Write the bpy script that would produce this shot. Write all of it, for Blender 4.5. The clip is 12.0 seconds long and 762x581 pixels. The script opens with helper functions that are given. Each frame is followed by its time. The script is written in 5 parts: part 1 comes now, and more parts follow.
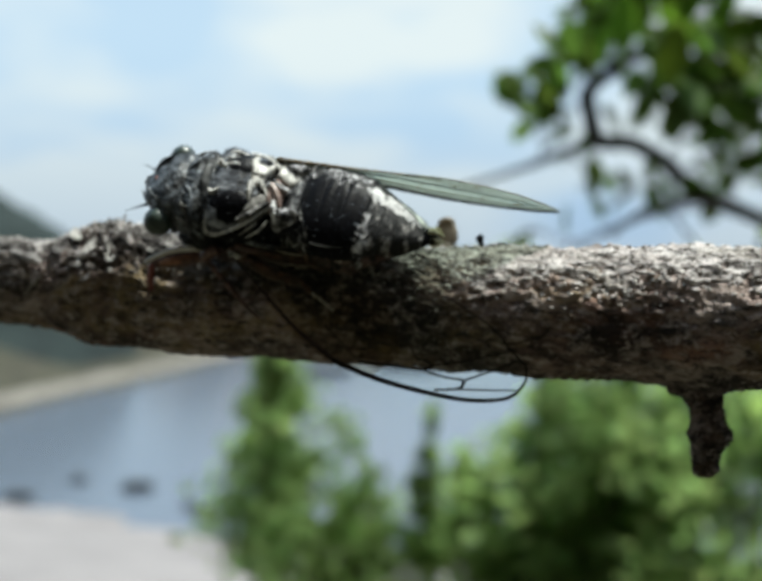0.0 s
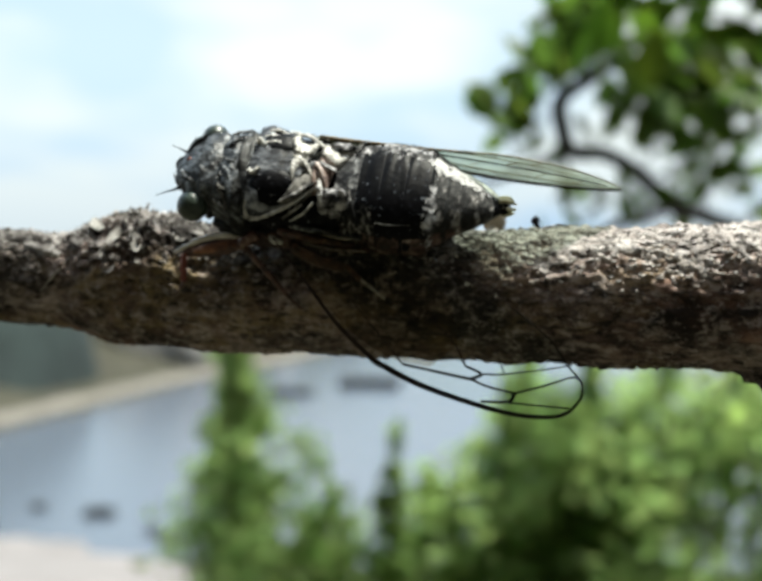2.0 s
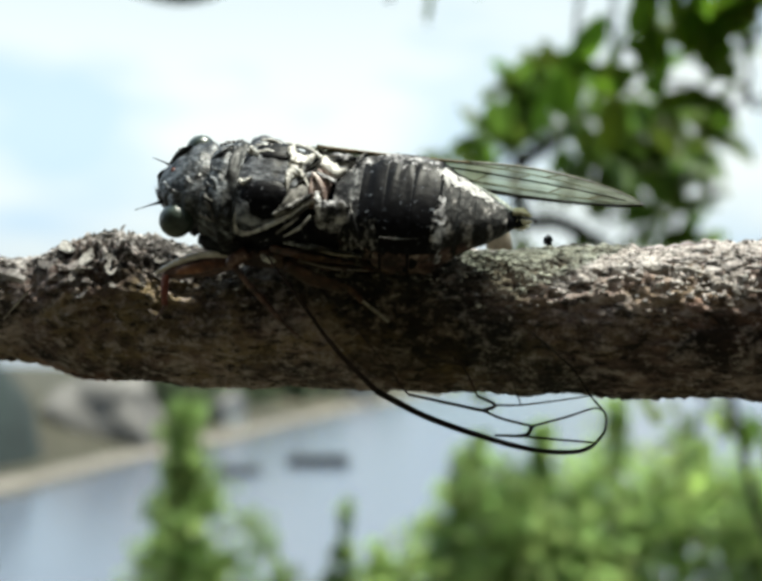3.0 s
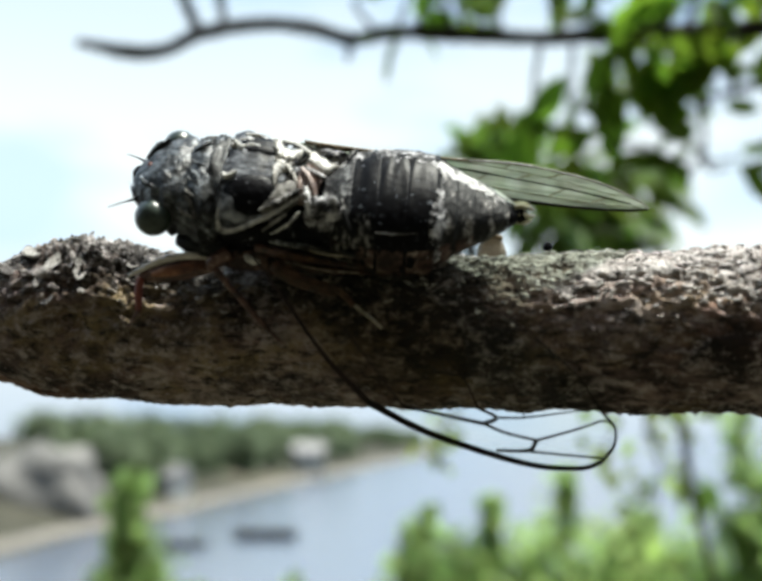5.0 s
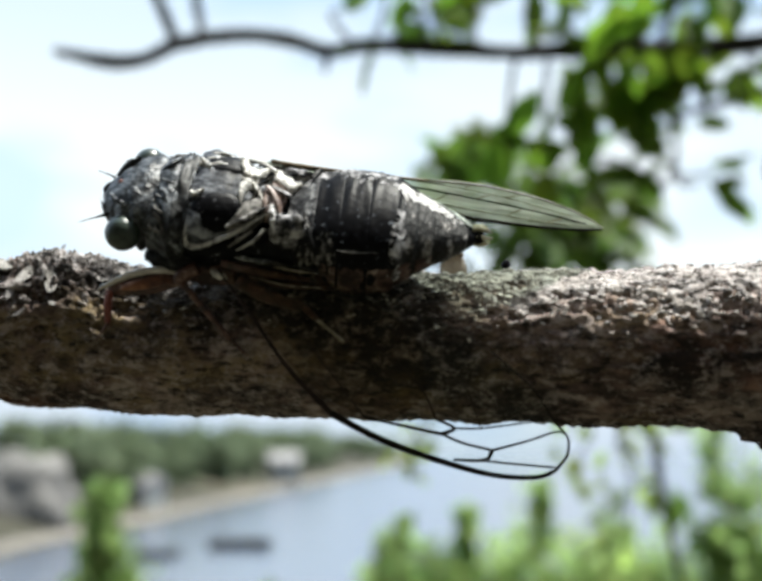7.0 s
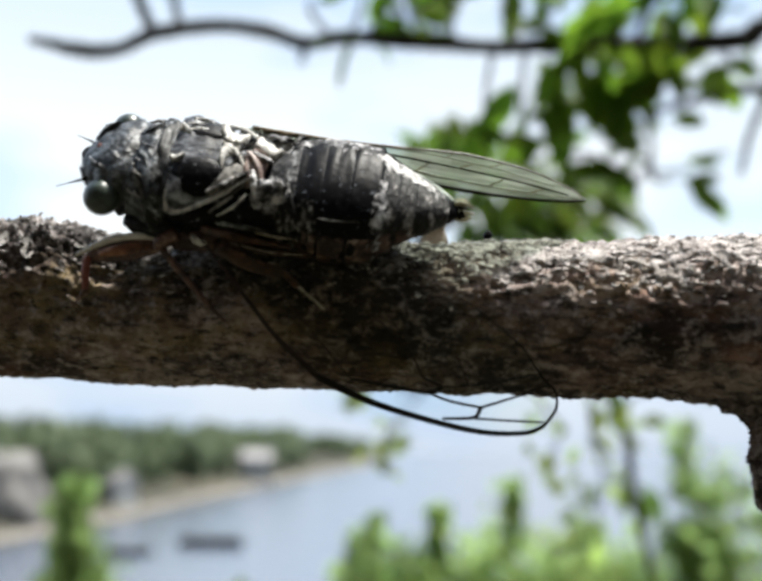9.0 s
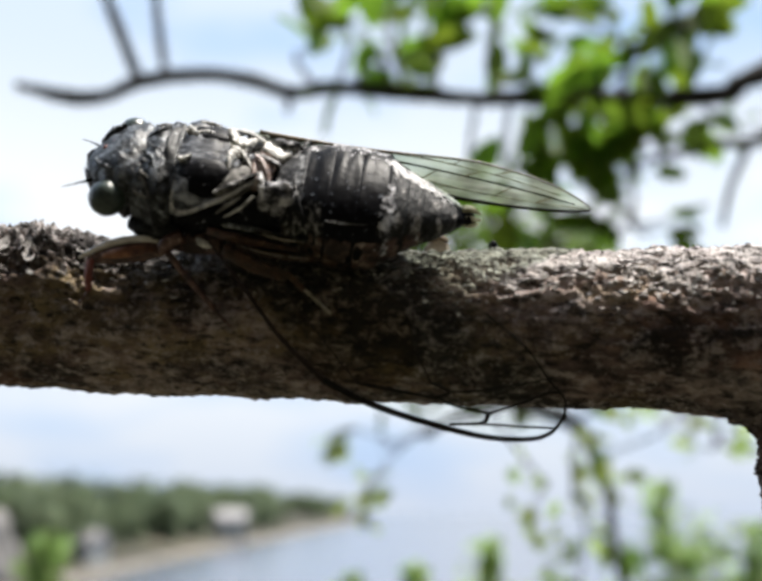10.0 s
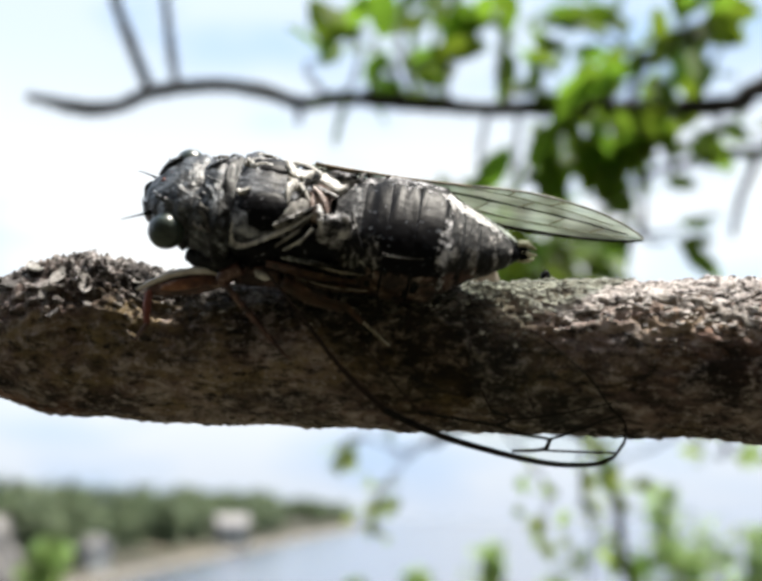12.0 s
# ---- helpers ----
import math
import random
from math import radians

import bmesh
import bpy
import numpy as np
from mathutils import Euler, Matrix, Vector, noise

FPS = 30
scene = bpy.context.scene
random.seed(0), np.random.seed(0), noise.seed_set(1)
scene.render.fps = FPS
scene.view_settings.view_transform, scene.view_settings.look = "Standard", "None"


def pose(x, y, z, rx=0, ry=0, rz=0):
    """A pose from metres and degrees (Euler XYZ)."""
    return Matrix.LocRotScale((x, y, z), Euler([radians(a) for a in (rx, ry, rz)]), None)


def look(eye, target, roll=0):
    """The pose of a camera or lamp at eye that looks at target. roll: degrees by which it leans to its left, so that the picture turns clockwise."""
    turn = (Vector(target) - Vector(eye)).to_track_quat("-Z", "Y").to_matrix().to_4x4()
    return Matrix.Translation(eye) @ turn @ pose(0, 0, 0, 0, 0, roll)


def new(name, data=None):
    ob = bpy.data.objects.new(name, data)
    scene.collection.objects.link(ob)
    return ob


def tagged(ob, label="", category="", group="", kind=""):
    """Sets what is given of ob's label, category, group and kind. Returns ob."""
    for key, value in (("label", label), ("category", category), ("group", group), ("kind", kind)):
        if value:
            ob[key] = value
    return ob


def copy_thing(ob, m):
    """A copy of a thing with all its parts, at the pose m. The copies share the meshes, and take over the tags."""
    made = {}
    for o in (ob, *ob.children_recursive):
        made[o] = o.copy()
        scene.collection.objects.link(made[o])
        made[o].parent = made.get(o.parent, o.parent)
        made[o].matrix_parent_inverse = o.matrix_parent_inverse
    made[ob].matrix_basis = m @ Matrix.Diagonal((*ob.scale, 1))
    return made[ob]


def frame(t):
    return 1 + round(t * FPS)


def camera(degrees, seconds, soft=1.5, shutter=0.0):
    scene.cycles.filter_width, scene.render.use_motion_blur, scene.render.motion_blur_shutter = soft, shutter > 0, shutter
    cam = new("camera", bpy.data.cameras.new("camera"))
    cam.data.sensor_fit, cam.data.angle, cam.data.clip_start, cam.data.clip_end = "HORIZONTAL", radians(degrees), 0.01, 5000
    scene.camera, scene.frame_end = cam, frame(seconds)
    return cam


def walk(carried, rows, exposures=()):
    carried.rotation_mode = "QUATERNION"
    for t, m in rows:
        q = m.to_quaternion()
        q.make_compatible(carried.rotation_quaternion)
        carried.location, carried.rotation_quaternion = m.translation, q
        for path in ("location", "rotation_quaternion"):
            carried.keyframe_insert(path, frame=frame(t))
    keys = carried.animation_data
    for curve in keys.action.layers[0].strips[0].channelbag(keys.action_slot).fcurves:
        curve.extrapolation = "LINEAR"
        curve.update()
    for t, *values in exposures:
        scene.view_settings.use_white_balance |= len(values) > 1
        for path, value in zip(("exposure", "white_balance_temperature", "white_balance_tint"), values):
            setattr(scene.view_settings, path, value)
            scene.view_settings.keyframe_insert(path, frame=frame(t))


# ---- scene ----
cam = camera(36.0, 12.0, soft=3.6)
cam.data.dof.use_dof = True
cam.data.dof.focus_distance = 0.133
cam.data.dof.aperture_fstop = 23.0
walk(cam, [
    (0, pose(0.02603, -0.16148, 0.00410, 89.135, -0.945, 7.403)),
    (0.5, pose(0.02556, -0.16128, 0.00325, 88.591, -1.154, 7.928)),
    (1, pose(0.02365, -0.15876, 0.00006, 88.303, 0.045, 7.955)),
    (1.5, pose(0.02081, -0.15322, 0.00037, 89.919, 0.331, 6.812)),
    (2, pose(0.01330, -0.15183, -0.00020, 90.103, -0.002, 5.471)),
    (2.5, pose(0.01138, -0.14500, -0.00095, 91.520, 0.330, 4.037)),
    (3, pose(0.00599, -0.13936, -0.00615, 93.845, 0.248, 2.957)),
    (3.2, pose(0.00208, -0.13939, -0.00902, 94.385, 0.215, 2.748)),
    (4.8, pose(0.00106, -0.13033, -0.01210, 97.514, 0.178, 0.281)),
    (5, pose(0.00103, -0.12987, -0.01246, 97.328, 0.146, 0.464)),
    (5.5, pose(0.00000, -0.12889, -0.01183, 97.650, -0.000, 0.000)),
    (6, pose(-0.00018, -0.13317, -0.01258, 97.489, -0.225, -0.647)),
    (6.5, pose(0.00339, -0.13259, -0.01421, 97.414, -0.151, -1.028)),
    (7, pose(0.00266, -0.13411, -0.01241, 97.803, -0.198, -0.703)),
    (7.2, pose(0.00080, -0.13493, -0.01274, 97.924, -0.553, -0.853)),
    (8.8, pose(0.00056, -0.13425, -0.01285, 97.617, -0.183, -1.922)),
    (9, pose(0.00190, -0.13268, -0.01552, 97.748, -0.529, -2.039)),
    (9.5, pose(-0.00093, -0.12898, -0.01997, 98.826, -0.681, -1.994)),
    (10, pose(-0.00096, -0.13056, -0.02098, 100.622, -0.846, -3.172)),
    (10.5, pose(-0.00473, -0.12765, -0.02304, 100.914, -0.734, -3.140)),
    (11, pose(-0.00803, -0.12727, -0.02085, 101.449, -0.751, -3.146)),
    (11.5, pose(-0.00667, -0.12782, -0.01953, 101.006, -0.574, -2.948)),
    (12, pose(-0.00702, -0.13125, -0.01842, 100.882, -0.762, -3.119)),
], [(0, 0.46, 6200, 0), (0.5, 0.48, 6200, 0), (1, 0.68, 6500, 1), (1.5, 0.78, 6550, 1), (2.5, 0.73, 6600, 0), (5.5, 0.86, 6350, 3), (9.5, 0.82, 6450, 9), (10.5, 0.77, 6600, 11), (11, 0.86, 6650, 9), (12, 0.92, 6650, 9)])

# ---- light: high sun behind thin cloud, from beyond the branch ----
SUN_EL, SUN_AZ = radians(75), radians(72)
world = bpy.data.worlds.new("sky")
scene.world = world
world.use_nodes = True
wn, wl = world.node_tree.nodes, world.node_tree.links
wn.clear()
w_out = wn.new("ShaderNodeOutputWorld")
w_bg = wn.new("ShaderNodeBackground")
w_sky = wn.new("ShaderNodeTexSky")
w_sky.sky_type = "NISHITA"
w_sky.sun_disc = False
w_sky.sun_elevation, w_sky.sun_rotation = SUN_EL, SUN_AZ
w_sky.air_density, w_sky.dust_density = 1.0, 1.5
w_co = wn.new("ShaderNodeTexCoord")
w_map = wn.new("ShaderNodeMapping")
w_map.inputs["Scale"].default_value = (3.0, 3.0, 8.0)
w_map.inputs["Location"].default_value = (0.4, 1.3, 0.2)
w_noise = wn.new("ShaderNodeTexNoise")
w_noise.inputs["Scale"].default_value = 1.6
w_noise.inputs["Detail"].default_value = 2.5
w_ramp = wn.new("ShaderNodeValToRGB")
w_ramp.color_ramp.elements[0].position = 0.36
w_ramp.color_ramp.elements[1].position = 0.56
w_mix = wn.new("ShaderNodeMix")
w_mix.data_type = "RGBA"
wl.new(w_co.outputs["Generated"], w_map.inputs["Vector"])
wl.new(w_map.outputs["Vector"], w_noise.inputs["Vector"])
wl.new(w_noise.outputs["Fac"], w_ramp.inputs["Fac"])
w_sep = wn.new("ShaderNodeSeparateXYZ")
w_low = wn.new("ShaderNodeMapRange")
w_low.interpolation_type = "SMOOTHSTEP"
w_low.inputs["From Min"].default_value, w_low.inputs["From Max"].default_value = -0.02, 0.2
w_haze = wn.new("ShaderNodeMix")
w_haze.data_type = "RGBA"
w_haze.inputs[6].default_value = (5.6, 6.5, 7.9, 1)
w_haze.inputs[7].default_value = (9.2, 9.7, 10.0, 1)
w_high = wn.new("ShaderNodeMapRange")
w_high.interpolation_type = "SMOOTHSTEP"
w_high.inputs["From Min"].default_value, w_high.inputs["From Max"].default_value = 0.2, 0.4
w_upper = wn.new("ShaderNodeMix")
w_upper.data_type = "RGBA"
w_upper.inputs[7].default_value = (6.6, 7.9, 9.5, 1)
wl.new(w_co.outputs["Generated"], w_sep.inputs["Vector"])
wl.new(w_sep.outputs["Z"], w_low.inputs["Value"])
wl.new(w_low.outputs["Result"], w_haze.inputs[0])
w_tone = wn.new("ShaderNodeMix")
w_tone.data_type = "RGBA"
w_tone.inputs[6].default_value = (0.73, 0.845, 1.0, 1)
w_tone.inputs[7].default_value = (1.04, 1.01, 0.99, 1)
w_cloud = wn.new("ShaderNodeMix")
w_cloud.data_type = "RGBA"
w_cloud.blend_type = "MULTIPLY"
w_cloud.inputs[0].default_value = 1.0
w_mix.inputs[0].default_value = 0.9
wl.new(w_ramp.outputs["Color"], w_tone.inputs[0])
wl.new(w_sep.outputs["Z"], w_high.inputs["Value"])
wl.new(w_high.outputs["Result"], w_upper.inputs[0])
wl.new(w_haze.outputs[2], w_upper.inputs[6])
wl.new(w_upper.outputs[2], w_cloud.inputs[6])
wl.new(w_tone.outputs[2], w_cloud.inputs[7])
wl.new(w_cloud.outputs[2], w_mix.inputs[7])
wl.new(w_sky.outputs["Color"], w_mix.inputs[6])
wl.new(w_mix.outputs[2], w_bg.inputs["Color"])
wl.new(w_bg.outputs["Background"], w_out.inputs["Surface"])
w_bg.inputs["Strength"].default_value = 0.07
sun_data = bpy.data.lights.new("sun", "SUN")
sun_data.energy, sun_data.angle, sun_data.color = 5.0, radians(4), (1.0, 0.95, 0.87)
sun = new("sun", sun_data)
sun_dir = Vector((math.sin(SUN_AZ) * math.cos(SUN_EL), math.cos(SUN_AZ) * math.cos(SUN_EL), math.sin(SUN_EL)))
sun.matrix_world = look(sun_dir * 20, (0, 0, 0))

MM = 0.001


# ---- materials ----
def ramp_of(nodes, stops):
    r = nodes.new("ShaderNodeValToRGB")
    r.color_ramp.elements[0].position, r.color_ramp.elements[0].color = stops[0][0], (*stops[0][1], 1)
    r.color_ramp.elements[1].position, r.color_ramp.elements[1].color = stops[-1][0], (*stops[-1][1], 1)
    for p, c in stops[1:-1]:
        r.color_ramp.elements.new(p).color = (*c, 1)
    return r


def material(name, stops, scale, rough=0.7, detail=6.0, bump=0.3, bump_scale=None, bump_dist=0.0003,
             stretch=(1, 1, 1), spots=None, vary=0.0, trans=0.0, metal=0.0, coat=0.0, island=False, gloss=0.5, same=False):
    """Principled surface: noise between the colour stops, a second scale of stains, relief and per-object variation."""
    m = bpy.data.materials.new(name)
    m.use_nodes = True
    n, l = m.node_tree.nodes, m.node_tree.links
    bsdf = n["Principled BSDF"]
    co = n.new("ShaderNodeTexCoord")
    mp = n.new("ShaderNodeMapping")
    mp.inputs["Scale"].default_value = stretch
    l.new(co.outputs["Object"], mp.inputs["Vector"])
    nz = n.new("ShaderNodeTexNoise")
    nz.inputs["Scale"].default_value, nz.inputs["Detail"].default_value = scale, detail
    nz.inputs["Roughness"].default_value = 0.65
    l.new(mp.outputs["Vector"], nz.inputs["Vector"])
    ramp = ramp_of(n, stops)
    l.new(nz.outputs["Fac"], ramp.inputs["Fac"])
    col = ramp.outputs["Color"]
    if spots:
        sc, lo, hi, c = spots
        n2 = n.new("ShaderNodeTexNoise")
        n2.inputs["Scale"].default_value, n2.inputs["Detail"].default_value = sc, 4.0
        l.new(mp.outputs["Vector"], n2.inputs["Vector"])
        r2 = ramp_of(n, [(lo, (0, 0, 0)), (hi, (1, 1, 1))])
        l.new(n2.outputs["Fac"], r2.inputs["Fac"])
        mx = n.new("ShaderNodeMix")
        mx.data_type = "RGBA"
        mx.inputs[7].default_value = (*c, 1)
        l.new(r2.outputs["Color"], mx.inputs[0])
        l.new(col, mx.inputs[6])
        col = mx.outputs[2]
    if vary:
        rnd = n.new("ShaderNodeNewGeometry").outputs["Random Per Island"] if island else n.new("ShaderNodeObjectInfo").outputs["Random"]
        hsv = n.new("ShaderNodeHueSaturation")
        mr = n.new("ShaderNodeMapRange")
        mr.inputs["To Min"].default_value, mr.inputs["To Max"].default_value = 1 - vary, 1 + vary
        l.new(rnd, mr.inputs["Value"])
        l.new(mr.outputs["Result"], hsv.inputs["Value"])
        mh = n.new("ShaderNodeMapRange")
        mh.inputs["To Min"].default_value, mh.inputs["To Max"].default_value = 0.5 - vary * 0.06, 0.5 + vary * 0.06
        l.new(rnd, mh.inputs["Value"])
        l.new(mh.outputs["Result"], hsv.inputs["Hue"])
        l.new(col, hsv.inputs["Color"])
        col = hsv.outputs["Color"]
    l.new(col, bsdf.inputs["Base Color"])
    bsdf.inputs["Roughness"].default_value = rough
    bsdf.inputs["Metallic"].default_value = metal
    bsdf.inputs["Specular IOR Level"].default_value = gloss
    bsdf.inputs["Coat Weight"].default_value = coat
    bsdf.inputs["Coat Roughness"].default_value = 0.15
    if bump:
        nb = n.new("ShaderNodeTexNoise")
        nb.inputs["Scale"].default_value, nb.inputs["Detail"].default_value = bump_scale or scale * 3, 6.0
        l.new(mp.outputs["Vector"], nb.inputs["Vector"])
        bp = n.new("ShaderNodeBump")
        bp.inputs["Strength"].default_value, bp.inputs["Distance"].default_value = bump, bump_dist
        l.new((nz if same else nb).outputs["Fac"], bp.inputs["Height"])
        l.new(bp.outputs["Normal"], bsdf.inputs["Normal"])
    if trans:
        tr = n.new("ShaderNodeBsdfTranslucent")
        l.new(col, tr.inputs["Color"])
        ms = n.new("ShaderNodeMixShader")
        ms.inputs[0].default_value = trans
        l.new(bsdf.outputs["BSDF"], ms.inputs[1])
        l.new(tr.outputs["BSDF"], ms.inputs[2])
        l.new(ms.outputs["Shader"], n["Material Output"].inputs["Surface"])
    return m


def membrane(name, tint, share, milk=0.0):
    """Clear insect-wing film: mostly see-through, faintly tinted, with a broad gloss; milk adds dull streaks along it."""
    m = bpy.data.materials.new(name)
    m.use_nodes = True
    n, l = m.node_tree.nodes, m.node_tree.links
    n.remove(n["Principled BSDF"])
    tr = n.new("ShaderNodeBsdfTransparent")
    tr.inputs["Color"].default_value = (*tint, 1)
    gl = n.new("ShaderNodeBsdfGlossy")
    gl.inputs["Roughness"].default_value = 0.28
    gl.inputs["Color"].default_value = (0.8, 0.85, 0.8, 1)
    fr = n.new("ShaderNodeFresnel")
    fr.inputs["IOR"].default_value = 1.45
    co = n.new("ShaderNodeTexCoord")
    nz = n.new("ShaderNodeTexNoise")
    nz.inputs["Scale"].default_value = 420.0
    l.new(co.outputs["Object"], nz.inputs["Vector"])
    bp = n.new("ShaderNodeBump")
    bp.inputs["Strength"].default_value, bp.inputs["Distance"].default_value = 0.8, 0.0007
    l.new(nz.outputs["Fac"], bp.inputs["Height"])
    l.new(bp.outputs["Normal"], gl.inputs["Normal"])
    mt = n.new("ShaderNodeMath")
    mt.operation = "MULTIPLY"
    mt.inputs[1].default_value = share
    l.new(fr.outputs["Fac"], mt.inputs[0])
    ms = n.new("ShaderNodeMixShader")
    l.new(mt.outputs["Value"], ms.inputs[0])
    clear = tr.outputs["BSDF"]
    if milk:
        mp = n.new("ShaderNodeMapping")
        mp.inputs["Scale"].default_value = (0.16, 1, 1)
        l.new(co.outputs["Object"], mp.inputs["Vector"])
        streak = n.new("ShaderNodeTexNoise")
        streak.inputs["Scale"].default_value, streak.inputs["Detail"].default_value = 1500.0, 3.0
        l.new(mp.outputs["Vector"], streak.inputs["Vector"])
        mr = n.new("ShaderNodeMapRange")
        mr.inputs["From Min"].default_value, mr.inputs["From Max"].default_value = 0.4, 0.62
        mr.inputs["To Min"].default_value, mr.inputs["To Max"].default_value = milk * 0.25, milk
        l.new(streak.outputs["Fac"], mr.inputs["Value"])
        df, tl, both, mm = n.new("ShaderNodeBsdfDiffuse"), n.new("ShaderNodeBsdfTranslucent"), n.new("ShaderNodeMixShader"), n.new("ShaderNodeMixShader")
        df.inputs["Color"].default_value = tl.inputs["Color"].default_value = (0.46, 0.53, 0.43, 1)
        l.new(df.outputs["BSDF"], both.inputs[1])
        l.new(tl.outputs["BSDF"], both.inputs[2])
        l.new(mr.outputs["Result"], mm.inputs[0])
        l.new(clear, mm.inputs[1])
        l.new(both.outputs["Shader"], mm.inputs[2])
        clear = mm.outputs["Shader"]
    l.new(clear, ms.inputs[1])
    l.new(gl.outputs["BSDF"], ms.inputs[2])
    l.new(ms.outputs["Shader"], n["Material Output"].inputs["Surface"])
    return m


def bark_material(name, base, moss, rust, scale_tone, pit):
    """Weathered bark: brown and olive patches, fine grey scales drawn out along the grain, dark pits."""
    m = bpy.data.materials.new(name)
    m.use_nodes = True
    n, l = m.node_tree.nodes, m.node_tree.links
    b = n["Principled BSDF"]
    b.inputs["Roughness"].default_value = 0.85
    b.inputs["Specular IOR Level"].default_value = 0.3
    co = n.new("ShaderNodeTexCoord")

    def field(scale, stretch, detail=6.0, shift=0.0):
        mp = n.new("ShaderNodeMapping")
        mp.inputs["Scale"].default_value = stretch
        mp.inputs["Location"].default_value = (shift, shift, 0)
        l.new(co.outputs["Object"], mp.inputs["Vector"])
        nz = n.new("ShaderNodeTexNoise")
        nz.inputs["Scale"].default_value, nz.inputs["Detail"].default_value = scale, detail
        nz.inputs["Roughness"].default_value = 0.7
        l.new(mp.outputs["Vector"], nz.inputs["Vector"])
        return nz.outputs["Fac"]

    def blend(fac, a, c):
        mx = n.new("ShaderNodeMix")
        mx.data_type = "RGBA"
        l.new(fac, mx.inputs[0])
        for i, v in ((6, a), (7, c)):
            if isinstance(v, tuple):
                mx.inputs[i].default_value = (*v, 1)
            else:
                l.new(v, mx.inputs[i])
        return mx.outputs[2]

    def step(src, stops):
        r = ramp_of(n, stops)
        l.new(src, r.inputs["Fac"])
        return r.outputs["Color"]

    ground = step(field(85, (0.6, 1, 1), 8.0), list(zip((0.38, 0.5, 0.62), base)))
    rusty = blend(step(field(75, (0.5, 1, 1), 5.0, 33.0), [(0.55, (0, 0, 0)), (0.66, (0.6, 0.6, 0.6))]), ground, rust)
    olive = blend(step(field(95, (0.55, 1, 1), 6.0, 3.0), [(0.5, (0, 0, 0)), (0.63, (0.75, 0.75, 0.75))]), rusty, moss)
    worn = blend(step(field(70, (0.45, 1, 1), 6.0, 21.0), [(0.44, (0.92, 0.92, 0.92)), (0.55, (0, 0, 0))]), olive, pit)
    scales_f = field(900, (0.6, 1, 1), 8.0)
    blotched = blend(step(field(380, (0.9, 1, 1), 6.0, 8.0), [(0.53, (0, 0, 0)), (0.63, (0.6, 0.6, 0.6))]), worn, scale_tone)
    cracked = blend(step(field(300, (0.9, 1, 1), 7.0, 12.0), [(0.36, (0.6, 0.6, 0.6)), (0.45, (0, 0, 0))]), blotched, pit)
    scaled = blend(step(scales_f, [(0.52, (0, 0, 0)), (0.66, (0.85, 0.85, 0.85))]), cracked, scale_tone)
    pits = blend(step(field(1100, (0.35, 1, 1), 8.0, 5.0), [(0.38, (0.9, 0.9, 0.9)), (0.5, (0, 0, 0))]), scaled, pit)
    l.new(pits, b.inputs["Base Color"])
    bp = n.new("ShaderNodeBump")
    bp.inputs["Strength"].default_value, bp.inputs["Distance"].default_value = 1.0, 0.0008
    lumps = n.new("ShaderNodeMath")
    lumps.operation = "MULTIPLY_ADD"
    lumps.inputs[1].default_value = 1.6
    l.new(field(330, (0.8, 1, 1), 5.0, 17.0), lumps.inputs[0])
    l.new(scales_f, lumps.inputs[2])
    l.new(lumps.outputs["Value"], bp.inputs["Height"])
    l.new(bp.outputs["Normal"], b.inputs["Normal"])
    return m


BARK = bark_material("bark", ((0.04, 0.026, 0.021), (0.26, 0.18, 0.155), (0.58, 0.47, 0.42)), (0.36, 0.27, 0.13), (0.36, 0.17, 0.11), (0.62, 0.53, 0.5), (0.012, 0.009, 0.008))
# paler than BARK: weathered tone plus the top's sunlit brightness put into the colour
SUNLIT_CRUST = bark_material("sunlit_outer_bark", ((0.26, 0.215, 0.205), (0.54, 0.475, 0.455), (0.75, 0.685, 0.665)), (0.4, 0.365, 0.31), (0.42, 0.35, 0.325), (0.84, 0.79, 0.77), (0.016, 0.013, 0.012))
FLAKE = material("flaking_bark", [(0.36, (0.12, 0.105, 0.1)), (0.48, (0.4, 0.37, 0.35)), (0.62, (0.68, 0.65, 0.63))], 700, rough=0.95, bump=0.8, bump_scale=1600, bump_dist=0.0004, vary=0.6, gloss=0.2)
SCALE = material("sunlit_bark_scale", [(0.36, (0.1, 0.085, 0.08)), (0.48, (0.34, 0.31, 0.295)), (0.62, (0.62, 0.59, 0.57))], 800, rough=0.95, bump=0.8, bump_scale=1600, bump_dist=0.0004, vary=0.45, gloss=0.2, island=True)
SHELL = material("dark_shell", [(0.5, (0.003, 0.003, 0.004)), (0.63, (0.008, 0.008, 0.01)), (0.7, (0.3, 0.3, 0.33))], 1300,
                 rough=0.42, bump=0.5, bump_scale=900, bump_dist=0.0003, gloss=0.07)
BLOOM = material("dusty_bloom", [(0.44, (0.006, 0.006, 0.008)), (0.54, (0.06, 0.06, 0.062)), (0.64, (0.36, 0.36, 0.36))], 620, rough=0.6, bump=0.6, bump_scale=1100, bump_dist=0.0004, gloss=0.2)
RING = material("waxy_mottle", [(0.49, (0.005, 0.005, 0.005)), (0.55, (0.12, 0.115, 0.11)), (0.66, (0.48, 0.46, 0.44))], 760, stretch=(1.5, 0.8, 0.8), rough=0.7, bump=0.6, bump_scale=1400, bump_dist=0.0004, gloss=0.2)
